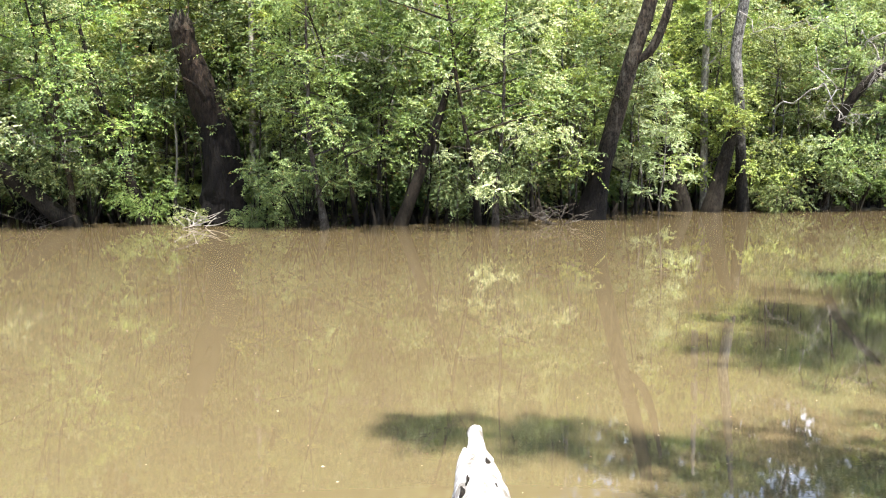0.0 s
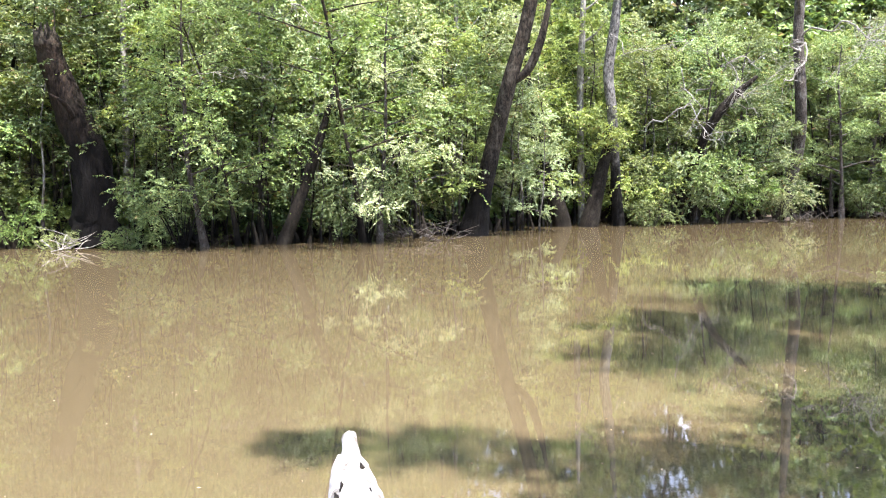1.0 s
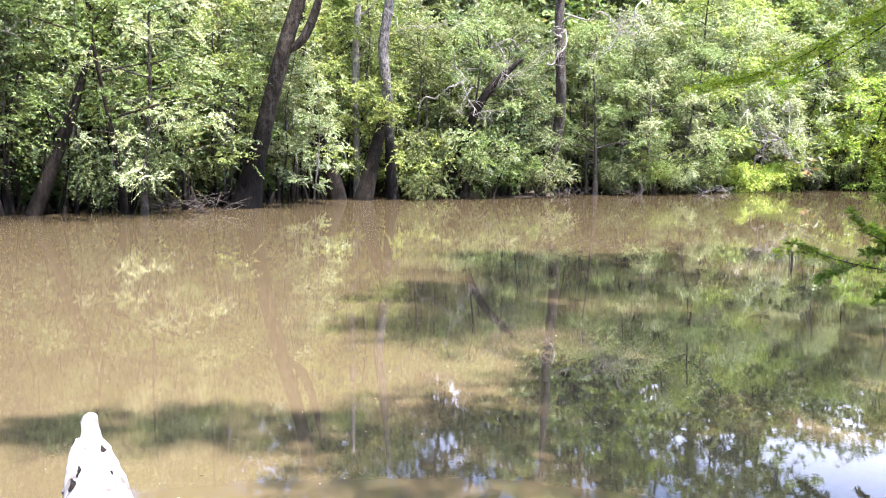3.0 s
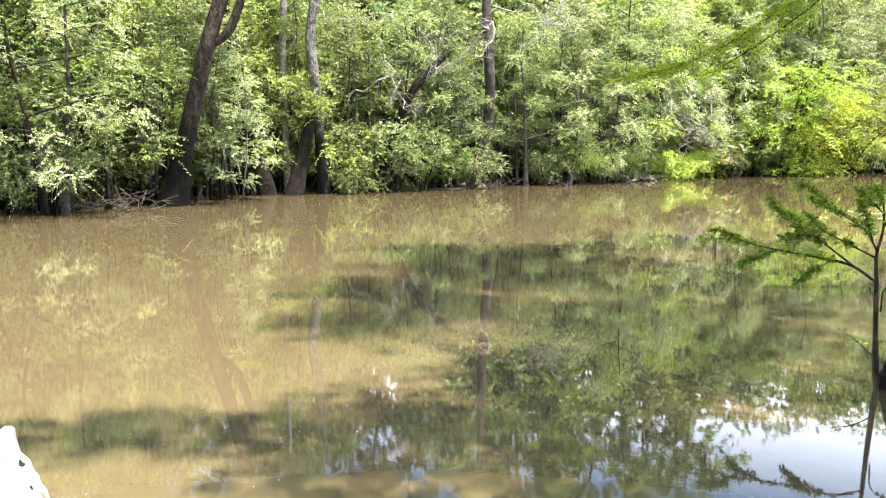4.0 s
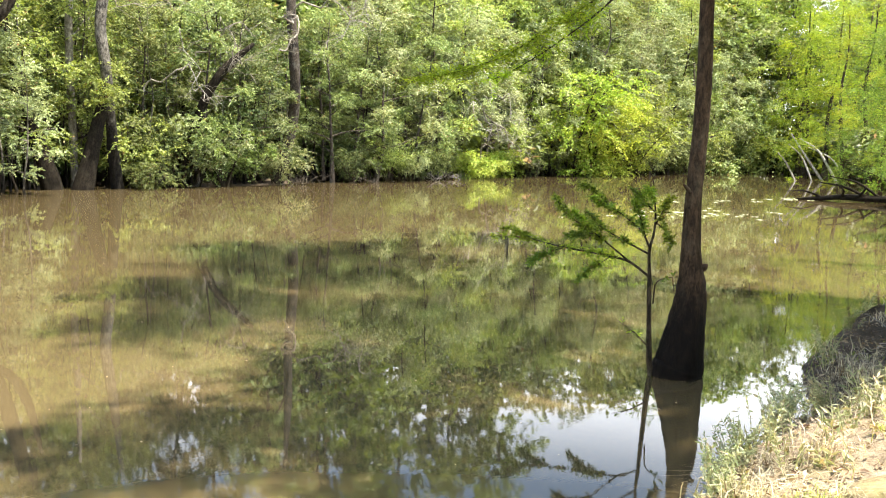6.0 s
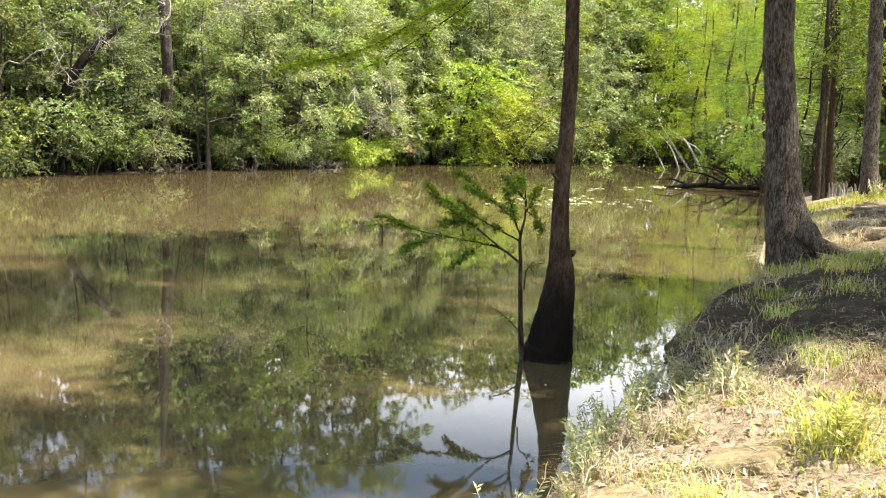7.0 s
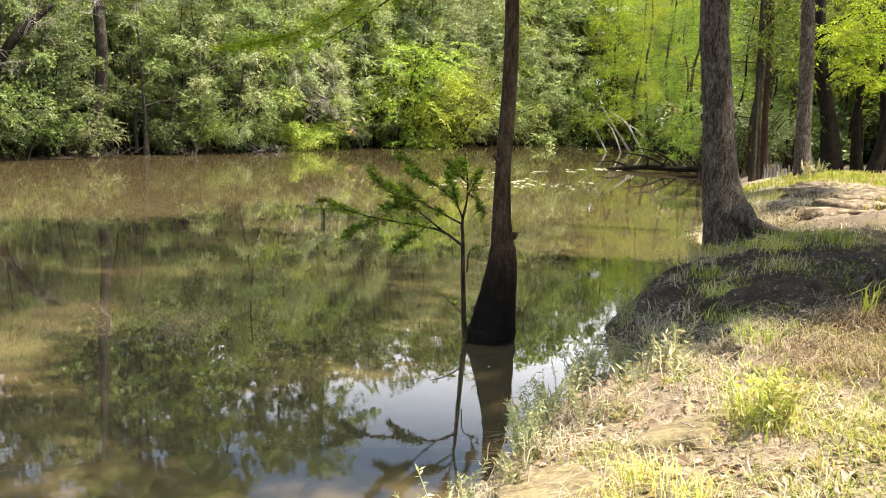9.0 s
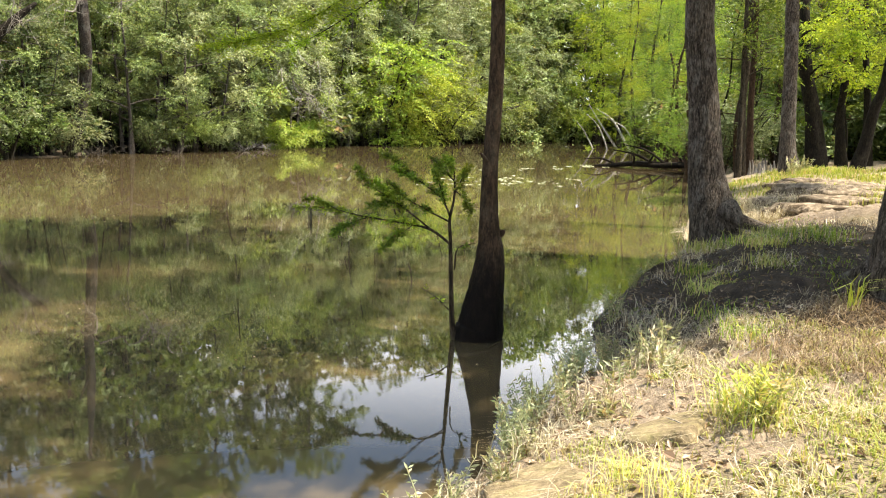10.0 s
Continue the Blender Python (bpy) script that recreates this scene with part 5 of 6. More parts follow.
for k, (pts, r0, leafy) in enumerate(SAP_BRANCHES + SAP_TWIGS):
    pts = np.array(pts) - SAP0
    bough = part("branch", tube(pts, np.linspace(r0, 0.003, len(pts)), 6, 4, seed=k), M_BARK_BROWN, sap)
    line = bend(pts, 10)
    n = int(len(line) * 1.9 * leafy)
    if n:
        idx = (len(line) * (0.25 + 0.75 * srng.random(n))).astype(int).clip(0, len(line) - 1)
        d = unit(np.gradient(line, axis=0))[idx]
        out = unit(0.5 * d + 1.0 * srng.normal(size=(n, 3)) * (1, 1, 0.8))
        tagged(part("frond", sprays(srng, line[idx], out, 0.03 + 0.05 * srng.random(n), 8, 0.039, 0.42, 0.0, 0.3), M_SAPLING, bough, "feathery light-green leaves", smooth=False), kind="stuff")
hang = thing("moss_strand", "dark strand of moss hanging from the sapling", "moss", m=Matrix.Translation((6.436, 6.293, 1.21)))
part("strand", join(*[tube([(dx, dy, 0), (dx * 1.3, dy, -0.12), (dx * 0.6, dy * 1.4, -0.27 + 0.05 * abs(dx) * 40)], [0.005, 0.006, 0.002], 5, 4, 0.2, seed=i)
                      for i, (dx, dy) in enumerate([(0, 0), (0.012, 0.005), (-0.01, 0.01), (0.003, -0.012)])]), M_MOSS, hang)

OAK_CLUMPS = [(10.43, 7.03, 9), (12.39, 7.42, 8.5), (10.43, 7.21, 12), (12.3, 8.94, 13), (11.36, 9.31, 19.5), (12.22, 8.95, 17.5), (10.91, 9.62, 16), (13.91, 9.62, 16), (14.07, 7.49, 11), (9.6, 8.14, 13), (10.96, 5.31, 8), (13.33, 5.53, 9), (10.84, 6.99, 15), (10.18, 8.04, 17)]
trunk_thing("riverside_oak", [(13.72, 4.6, 0.1), (13.69, 4.68, 0.5), (13.65, 4.82, 1.0), (13.63, 4.93, 1.55), (13.6, 5.0, 2.39), (13.56, 5.1, 3.26), (13.53, 5.17, 4.11), (13.4, 5.2, 8), (13.3, 5, 14), (13.9, 4.9, 19.5)],
            [0.58, 0.44, 0.34, 0.275, 0.238, 0.228, 0.222, 0.2, 0.14, 0.04], M_BARK_OAK, "stout grey-barked tree with flared roots on the bank's edge", group="near trees", segs=30, flutes=6, flute=0.12, seed=41, steps=8, rough=0.025,
            extra=[([(13.5, 4.5, 0.95), (13.42, 4.3, 0.8), (13.45, 4.05, 0.72), (13.55, 3.7, 0.66)], [0.2, 0.13, 0.09, 0.03]),
                   *[([(13.4, 5.2, c[2] - 2.2), ((13.4 + c[0]) / 2, (5.2 + c[1]) / 2, c[2] - 0.8), c], [0.12, 0.08, 0.02]) for c in OAK_CLUMPS[:10]]],
            crown=(OAK_CLUMPS, [1.5] * len(OAK_CLUMPS), 0.2, 100, 15, M_LEAF, 0.25))
trunk_thing("bank_tree", [(27.29, 7.53, 0.9), (27.25, 7.65, 1.8), (27.24, 7.7, 2.73), (27.22, 7.77, 4.39), (27.19, 7.87, 6.02), (27, 8, 9.5)], [0.33, 0.235, 0.205, 0.195, 0.19, 0.06], M_BARK_OAK,
            "straight grey-barked tree on the sunny bank", group="near trees", segs=18, flutes=5, flute=0.12, seed=42,
            crown=([(27, 7.2, 8.2), (28.5, 7.2, 8.5), (25.8, 7.2, 8.6), (27, 7.4, 9.6), (28, 6.4, 9.2)], [1.3] * 5, 0.16, 60, 14, M_LEAF, 0.25))
trunk_thing("bank_tree", [(30.66, 10.17, 0.8), (30.62, 10.28, 3.16), (30.64, 10.22, 4.9), (30.61, 10.29, 6.6), (30.5, 10.4, 8)], [0.17, 0.125, 0.12, 0.12, 0.05], M_BARK_BROWN,
            "slim reddish-brown cypress with feathery drooping boughs", group="near trees", segs=10, seed=43,
            extra=[([(30.63, 10.25, z - 0.3), (30.63 + dx * 0.5, 10.25 + dy * 0.5, z), (30.63 + dx, 10.25 + dy, z - 0.1)], [0.03, 0.02, 0.006]) for dx, dy, z in ((-1.2, -0.2, 5.2), (1.0, -0.9, 5.0), (-0.8, -1.1, 6.2), (1.4, 0.2, 6.4), (0.3, -1.2, 4.3))],
            crown=([(29.4, 10.0, 5.2), (31.6, 9.3, 4.9), (29.8, 9.1, 6.2), (32.0, 10.4, 6.4), (30.9, 9.0, 4.2), (30.2, 9.6, 7.2), (31.4, 9.8, 7.6)], [0.8, 0.8, 0.9, 1.0, 0.55, 0.9, 1.0], 0.12, 40, 18, M_CYPRESS_SHADED, 0.45))
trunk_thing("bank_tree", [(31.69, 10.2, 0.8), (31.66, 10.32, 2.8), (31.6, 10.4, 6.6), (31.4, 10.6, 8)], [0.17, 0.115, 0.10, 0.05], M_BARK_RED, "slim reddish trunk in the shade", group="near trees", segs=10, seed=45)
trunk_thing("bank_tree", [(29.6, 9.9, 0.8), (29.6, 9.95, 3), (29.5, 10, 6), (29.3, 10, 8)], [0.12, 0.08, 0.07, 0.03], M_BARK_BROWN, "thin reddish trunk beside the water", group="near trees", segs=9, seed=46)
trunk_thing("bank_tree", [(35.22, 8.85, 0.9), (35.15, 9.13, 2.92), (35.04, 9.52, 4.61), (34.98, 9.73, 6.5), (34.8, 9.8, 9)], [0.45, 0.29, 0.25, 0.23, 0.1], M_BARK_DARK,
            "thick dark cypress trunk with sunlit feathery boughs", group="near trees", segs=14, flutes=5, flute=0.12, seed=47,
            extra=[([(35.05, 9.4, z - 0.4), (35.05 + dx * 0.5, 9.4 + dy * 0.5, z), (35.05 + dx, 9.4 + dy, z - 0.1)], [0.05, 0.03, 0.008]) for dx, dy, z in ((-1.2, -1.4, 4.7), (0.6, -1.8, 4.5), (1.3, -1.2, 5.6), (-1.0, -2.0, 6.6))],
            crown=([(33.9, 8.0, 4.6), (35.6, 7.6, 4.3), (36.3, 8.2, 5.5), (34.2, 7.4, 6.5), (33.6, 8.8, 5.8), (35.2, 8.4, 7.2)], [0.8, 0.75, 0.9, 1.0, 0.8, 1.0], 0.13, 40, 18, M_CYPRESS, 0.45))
trunk_thing("bank_tree", [(30.8, 6.5, 0.7), (30.9, 6.3, 1.76), (30.95, 6.1, 3.0), (31.0, 5.85, 4.1), (31, 5.6, 8), (31, 5.4, 13)], [0.26, 0.2, 0.17, 0.155, 0.13, 0.05], M_BARK_DARK,
            "dark leaning trunk beside the path", group="near trees", segs=12, flutes=4, flute=0.12, seed=48)
R_CLUMPS = [(8.03, 3.93, 9), (8.63, 3.83, 9), (9.26, 5.15, 9.5), (6.23, 5.71, 12), (8.57, 4.69, 11), (7.8, 5.94, 13), (7.41, 6.68, 14.5), (8.48, 6.7, 15.5), (8.93, 4.71, 12), (8.9, 4.26, 10), (6.89, 3.18, 7), (5.59, 2.78, 7), (5.49, 2.2, 6.2), (6.52, 1.96, 6),
            (4.95, 3.07, 6.5), (4.36, 3.41, 8), (3.26, 3.61, 8), (2.26, 3.91, 8), (1.36, 4.11, 8), (8.02, 2.26, 6), (2.79, 2.4, 6.2), (3.79, 2.2, 6.2), (4.59, 2, 6.2), (3.35, 3.27, 6.5), (4.15, 3.47, 6.5), (6.26, 4.31, 8), (5.86, 3.61, 8), (6.4, 3.48, 9.2), (5.78, 1.72, 6.3), (5.99, 1.58, 7), (5.26, 2.13, 7.2)]
R_SIZES = [0.9, 1.2, 1.3, 1.2, 1.05] + [1.3] * 5 + [0.75, 1.0, 0.9, 1.0, 0.8, 0.8, 0.65, 0.55, 0.45, 0.9, 0.75, 0.85, 0.85, 0.8, 0.85, 0.9, 0.85, 0.9, 0.9, 0.9, 0.8]
R_THIN = [(6.89, 3.18, 7), (5.59, 2.78, 7), (5.49, 2.2, 6.2), (6.52, 1.96, 6), (4.95, 3.07, 6.5), (4.36, 3.41, 8), (3.26, 3.61, 8), (2.26, 3.91, 8), (1.36, 4.11, 8), (2.79, 2.4, 6.2), (3.79, 2.2, 6.2), (4.59, 2, 6.2), (3.35, 3.27, 6.5), (4.15, 3.47, 6.5)]
shade_r = trunk_thing("shade_tree", [(8.78, 1.02, 0.62), (8.74, 1.06, 1.05), (8.72, 1.10, 1.55), (8.74, 1.10, 2.15), (8.76, 1.10, 2.9), (8.4, 1.1, 8), (7.9, 2, 12), (8, 2.6, 15.5)], [0.56, 0.42, 0.31, 0.26, 0.24, 0.19, 0.12, 0.03],
            M_BARK_OAK, "rough-barked tree with spreading roots beside the path", group="near trees", segs=26, flutes=6, flute=0.15, seed=49, steps=8, rough=0.03,
            extra=[([(8.66, 1.25, 0.95), (8.5, 1.5, 0.78), (8.42, 1.72, 0.66)], [0.16, 0.10, 0.04]), ([(8.5, 1.05, 0.9), (8.2, 1.12, 0.74), (7.95, 1.15, 0.64)], [0.14, 0.08, 0.03]), ([(8.9, 1.35, 0.95), (9.05, 1.65, 0.8), (9.2, 1.9, 0.7)], [0.14, 0.08, 0.03]),
                   *[([(8.5, 1.1, max(4.5, c[2] - 2.5)), ((8.4 + c[0]) / 2, (1.1 + c[1]) / 2, c[2] - 0.7), c], [0.06, 0.035, 0.012]) for c in R_CLUMPS]],
            crown=([c for c in R_CLUMPS if c not in R_THIN], [z for c, z in zip(R_CLUMPS, R_SIZES) if c not in R_THIN], 0.18, 120, 15, M_LEAF, 0.25))
part("bough", foliage(np.random.default_rng(50), np.array(R_THIN) - (8.78, 1.02, 0.62), [z for c, z in zip(R_CLUMPS, R_SIZES) if c in R_THIN], 50, 14, 0.15, 0.4, 0.25), M_LEAF, shade_r, "thin leafy boughs", smooth=False)
# Unseen tree, added to throw shade over the mound.
T_CLUMPS = [(9.72, 0.09, 7.5), (11.02, 0.49, 7.5), (12.18, 0.96, 7.8), (13.52, 1.39, 7.5), (14.09, 2.42, 8.5), (10.46, -0.59, 8), (11.76, -0.25, 9.5), (13.2, 0.66, 10), (11.09, 1.72, 8.5), (12.63, 2.63, 9), (9.35, 1.77, 6.5), (10.09, 2.18, 7), (8.8, 1.38, 6.1), (10.66, 2.83, 7.2), (11.46, 3.21, 8), (12.33, 2.75, 8.2), (9.56, 2.11, 8), (10.4, 2.8, 8.4), (13.63, 3.85, 8.2)]
trunk_thing("shade_tree", [(13.2, -2.2, 0.8), (13.2, -2.2, 2), (13.1, -2.1, 5), (13.1, -1.9, 8), (13.2, -1.8, 10.5)], [0.36, 0.28, 0.24, 0.16, 0.03], M_BARK_GREY,
            "broad grey-barked tree added out of view to shade the mound", group="near trees", segs=14, flutes=5, flute=0.15, seed=52,
            extra=[([(13.1, -2.1, c[2] - 2.5), ((13.1 + c[0]) / 2, (-2.1 + c[1]) / 2, c[2] - 0.7), c], [0.06, 0.04, 0.015]) for c in T_CLUMPS],
            crown=(T_CLUMPS, [1.2] * len(T_CLUMPS), 0.17, 115, 14, M_LEAF, 0.25))
# Unseen tree, added for its shadow on the river and path.
S_CLUMPS = [(16.65, 9.57, 18), (16.67, 7.66, 14), (16.43, 6.21, 12), (18.54, 7.89, 15), (17.52, 7.89, 19), (20.96, 3.31, 8), (22.96, 4.35, 9.5), (19.36, 2.81, 8), (17.56, 2.61, 8)]
trunk_thing("shade_tree", [(24, -2, 0.7), (23.9, -1.9, 2), (23.4, -1.2, 6), (21.6, 1.4, 11), (20.4, 3.2, 15), (20, 3.6, 19)], [0.36, 0.28, 0.14, 0.05, 0.04, 0.02], M_BARK_GREY,
            "tall grey-barked tree behind the path, added out of view for its shade", group="near trees", segs=14, flutes=5, flute=0.15, seed=50,
            extra=[([(20.8, 2.6, c[2] - 1.5), ((20.4 + c[0]) / 2, (3.0 + c[1]) / 2, c[2] - 0.5), c], [0.07, 0.05, 0.02]) for c in S_CLUMPS[:4]] + [([(23.3, -1.1, 6.2), ((23.3 + c[0]) / 2, (c[1] - 1.1) / 2, 7.2), c], [0.08, 0.05, 0.02]) for c in S_CLUMPS[5:]],
            crown=(S_CLUMPS, [1.8] * 5 + [0.9] * 4, 0.2, 90, 15, M_LEAF, 0.25))

# leafy shrubs before the snapped trunk
for x, y, sc, i in ((13.6, 35.2, 0.8, 1), (-7.9, 26.4, 0.34, 0), (-6.1, 26.3, 0.4, 1), (-5.2, 27.6, 0.75, 0), (-9.3, 26.8, 0.6, 3)):
    plant("shrub", i, x, y, sc, x)

# the bleached log at the viewer's feet
log = thing("driftwood_log", "sun-bleached white log with a splintered tip jutting over the water", "log", m=Matrix.Translation((0.12, 3.5, 0.99)))
log_wood = part("wood", join(tube([(0.3, -2.2, -0.9), (0.1, -0.9, -0.45), (0.02, -0.25, -0.21), (0.0, 0.0, -0.12)], [0.17, 0.16, 0.115, 0.075], 16, 6, 0.06, seed=2),
                  tube([(0.02, -0.25, -0.2), (0.0, -0.05, -0.08), (0.0, 0.06, 0.0)], [0.07, 0.045, 0.028], 10, 5, 0.12, seed=3),
                  tube([(-0.05, -0.2, -0.2), (-0.055, -0.05, -0.13), (-0.045, 0.02, -0.075)], [0.05, 0.03, 0.01], 8, 4, 0.15, seed=4)), M_WHITE_LOG, log)

for k, (x, y, z) in enumerate([(-0.075, -0.33, -0.15), (-0.05, -0.27, -0.125), (0.055, -0.30, -0.135), (-0.09, -0.42, -0.185), (0.03, -0.16, -0.09)]):
    part("crack", tube([(x, y, z), (x + 0.012, y + 0.03, z + 0.012), (x + 0.006, y + 0.065, z + 0.022)], [0.004, 0.011, 0.003], 5, 3, 0.2, seed=k), M_BARK_DARK, log_wood, "dark weathered crack")

# ---- ground cover of the near bank ----
grng = np.random.default_rng(101)


SLABS = ((4.90, 1.70, 0.36, 0.25, 0.35), (4.02, 2.02, 0.40, 0.26, 0.5), (6.36, 1.72, 0.20, 0.14, 0.3), (9.75, 3.3, 0.24, 0.2, 0.3))


def scatter(n, x0, x1, y0, y1, want=None):
    p = np.c_[x0 + (x1 - x0) * grng.random(n), y0 + (y1 - y0) * grng.random(n)]
    p = p[~inside(p, RIVER)]
    for sx, sy, rx, ry, turn in SLABS:
        d = (p - (sx, sy)) @ np.array([(math.cos(turn), -math.sin(turn)), (math.sin(turn), math.cos(turn))])
        p = p[((d / (rx, ry)) ** 2).sum(1) > 0.9 * (0.5 + grng.random(len(p)))]
    if want is not None:
        p = p[grng.random(len(p)) < want(p)]
    return np.c_[p, height(p)]


def patch(scale, seed, lo=0.0, hi=0.25):
    return lambda p: np.clip((bumps(p, scale, seed) - lo) / (hi - lo), 0, 1)


def cover(name, label, pts, length, width, material, lean=0.5):
    n = len(pts)
    g = grass_geo(grng, pts - (0, 0, 0.01), length * (0.5 + grng.random(n)), width * (0.7 + 0.6 * grng.random(n)), lean)
    ob = new(name, link_mesh(name, *g, material, False))
    return tagged(ob, label, "grass", kind="stuff")


def bare_path(p):
    """Where feet keep the clay bare: the ledges beyond the oak."""
    y = 3.2 + 0.27 * (p[:, 0] - 15)
    return np.exp(-((p[:, 1] - y - 0.5) / 0.95) ** 2) * np.clip((22 - p[:, 0]) / 3, 0, 1)


near_turf = patch(1.3, 2.0, -0.02, 0.25)
cover("short_grass", "sunlit yellow-green grass on the sandy bank", scatter(34000, 2.5, 7.5, -0.8, 2.2, lambda p: 0.04 + np.clip(near_turf(p) * 0.6 + np.clip((1.35 - p[:, 1]) / 0.6, 0, 1) * 0.55 * np.clip((bumps(p, 2.2, 5.0) + 0.25) / 0.3, 0, 1), 0, 1)), 0.075, 0.0075, M_GRASS, 0.9)
cover("short_grass", "patchy green grass on the shaded mound", scatter(12500, 7.0, 15.0, 0.5, 5.2, patch(0.9, 12.0, 0.06, 0.32)), 0.065, 0.008, M_MEADOW, 1.1)
cover("short_grass", "moss and short grass along the broken turf edge", scatter(9000, 6.2, 10.5, 1.6, 4.0, lambda p: np.exp(-((p[:, 1] - np.interp(p[:, 0], TURF_EDGE[:, 0], TURF_EDGE[:, 1]) + 0.22) / 0.25) ** 2) * patch(1.6, 71.0, -0.15, 0.1)(p)), 0.055, 0.007, M_MEADOW, 0.9)
cover("short_grass", "bright grass beside the woodland path", scatter(26000, 15.0, 31.0, 2.0, 8.5, lambda p: patch(0.5, 22.0, -0.15, 0.15)(p) * (1 - bare_path(p))), 0.13, 0.016, M_GRASS, 0.6)
cover("short_grass", "green grass on the sunny rise by the path", scatter(12000, 18.0, 31.0, 3.0, 8.5, lambda p: patch(0.7, 24.0, -0.1, 0.2)(p) * (1 - bare_path(p))), 0.16, 0.018, M_MEADOW, 0.6)
cover("dry_grass", "bleached straw and dry grass along the water's edge", scatter(15000, 2.8, 8.4, 1.6, 3.9, patch(1.1, 32.0, -0.1, 0.25)), 0.12, 0.0045, M_DRYGRASS, 1.9)
cover("dry_grass", "matted dead grass over the eroded bank", scatter(4500, 6.5, 13.5, 2.2, 5.3, patch(1.4, 42.0, -0.05, 0.25)), 0.14, 0.006, M_DRYGRASS, 1.6)
cover("dry_grass", "flattened straw over the sandy bank", scatter(11000, 2.8, 8.0, -0.4, 2.8, patch(1.7, 52.0, 0.0, 0.25)), 0.11, 0.0042, M_DRYGRASS, 2.0)
cover("dry_grass", "brown matted needles and dead stalks on the bank", scatter(5200, 6.0, 8.4, 0.5, 1.75, patch(1.5, 57.0, -0.3, 0.05)), 0.13, 0.005, M_LITTER, 2.0)
# Straw given the darker leaf colour to deepen the mound's shade.
cover("dry_grass", "flattened straw on the mound, shade put into its dark colour", scatter(2600, 8.0, 14.0, 0.6, 4.6, patch(1.3, 62.0, -0.1, 0.3)), 0.11, 0.006, M_LITTER, 2.0)
cover("dry_grass", "dead grass and brush on the slope beyond the oak", scatter(5200, 14.6, 18.4, 4.1, 6.2, patch(1.2, 82.0, -0.25, 0.1)), 0.26, 0.010, M_DRYGRASS, 1.2)


# dead leaves
def litter(label, points, size, material, curl=0.4):
    n = len(points)
    ln = size * (0.5 + 0.9 * grng.random(n))
    geo = blades(points + (0, 0, 0.012), np.c_[grng.normal(size=(n, 2)), 0.25 * grng.normal(size=n)], np.array([0, 0, 1.0]) + curl * grng.normal(size=(n, 3)), ln, ln * (0.3 + 0.25 * grng.random(n)), 0.25)
    tagged(new("leaf_litter", link_mesh("leaf_litter", *geo, material, False)), label, "leaf litter", kind="stuff")


litter("brown fallen leaves scattered on the bank", np.vstack([scatter(3000, 2.6, 8.5, -0.5, 3.6), scatter(4200, 8, 15, 0.4, 5.2), scatter(1500, 15, 28, 1.5, 8)]), 0.05, M_LITTER)
litter("pale dry leaves lying on the trodden bank", np.vstack([scatter(4200, 2.8, 8.0, -0.3, 3.2, patch(1.5, 91.0, -0.25, 0.15)), scatter(600, 7.5, 13.5, 0.8, 5.0, patch(1.2, 92.0, -0.1, 0.3)), scatter(1100, 14.6, 18.5, 4.0, 6.0)]), 0.068, M_DEADLEAF, 0.6)

# fallen twigs
tw = []
for x, y, z in scatter(90, 3, 13.5, 0.2, 5.0):
    a, l_ = grng.random() * 6.3, 0.12 + 0.35 * grng.random()
    d = np.array([math.cos(a), math.sin(a), 0.12 * grng.normal()])
    p = np.array([x, y, z + 0.015])
    tw.append(tube([p, p + d * l_ * 0.5 + (0, 0, 0.02), p + d * l_], [0.006, 0.005, 0.002], 4, 2, 0.1, seed=len(tw)))
tagged(new("twigs", link_mesh("twigs", *join(*tw), M_DEADWOOD)), "thin broken twigs lying on the bank", "twigs", kind="stuff")


def tuft(x, y, n, length, width, spread, material, label, lean=0.8, category="grass tuft", name="grass_tuft"):
    ob = thing(name, label, category, "tufts on the bank", Matrix.Translation((x, y, ground_z(x, y))))
    r = np.random.default_rng(int(x * 977 + y * 131))
    base = np.c_[r.normal(size=(n, 2)) * spread, np.zeros(n) - 0.02]
    tagged(part("blade", grass_geo(r, base, length * (0.5 + 0.6 * r.random(n)), width * (0.7 + 0.6 * r.random(n)), lean), material, ob, smooth=False), kind="stuff")
    return ob


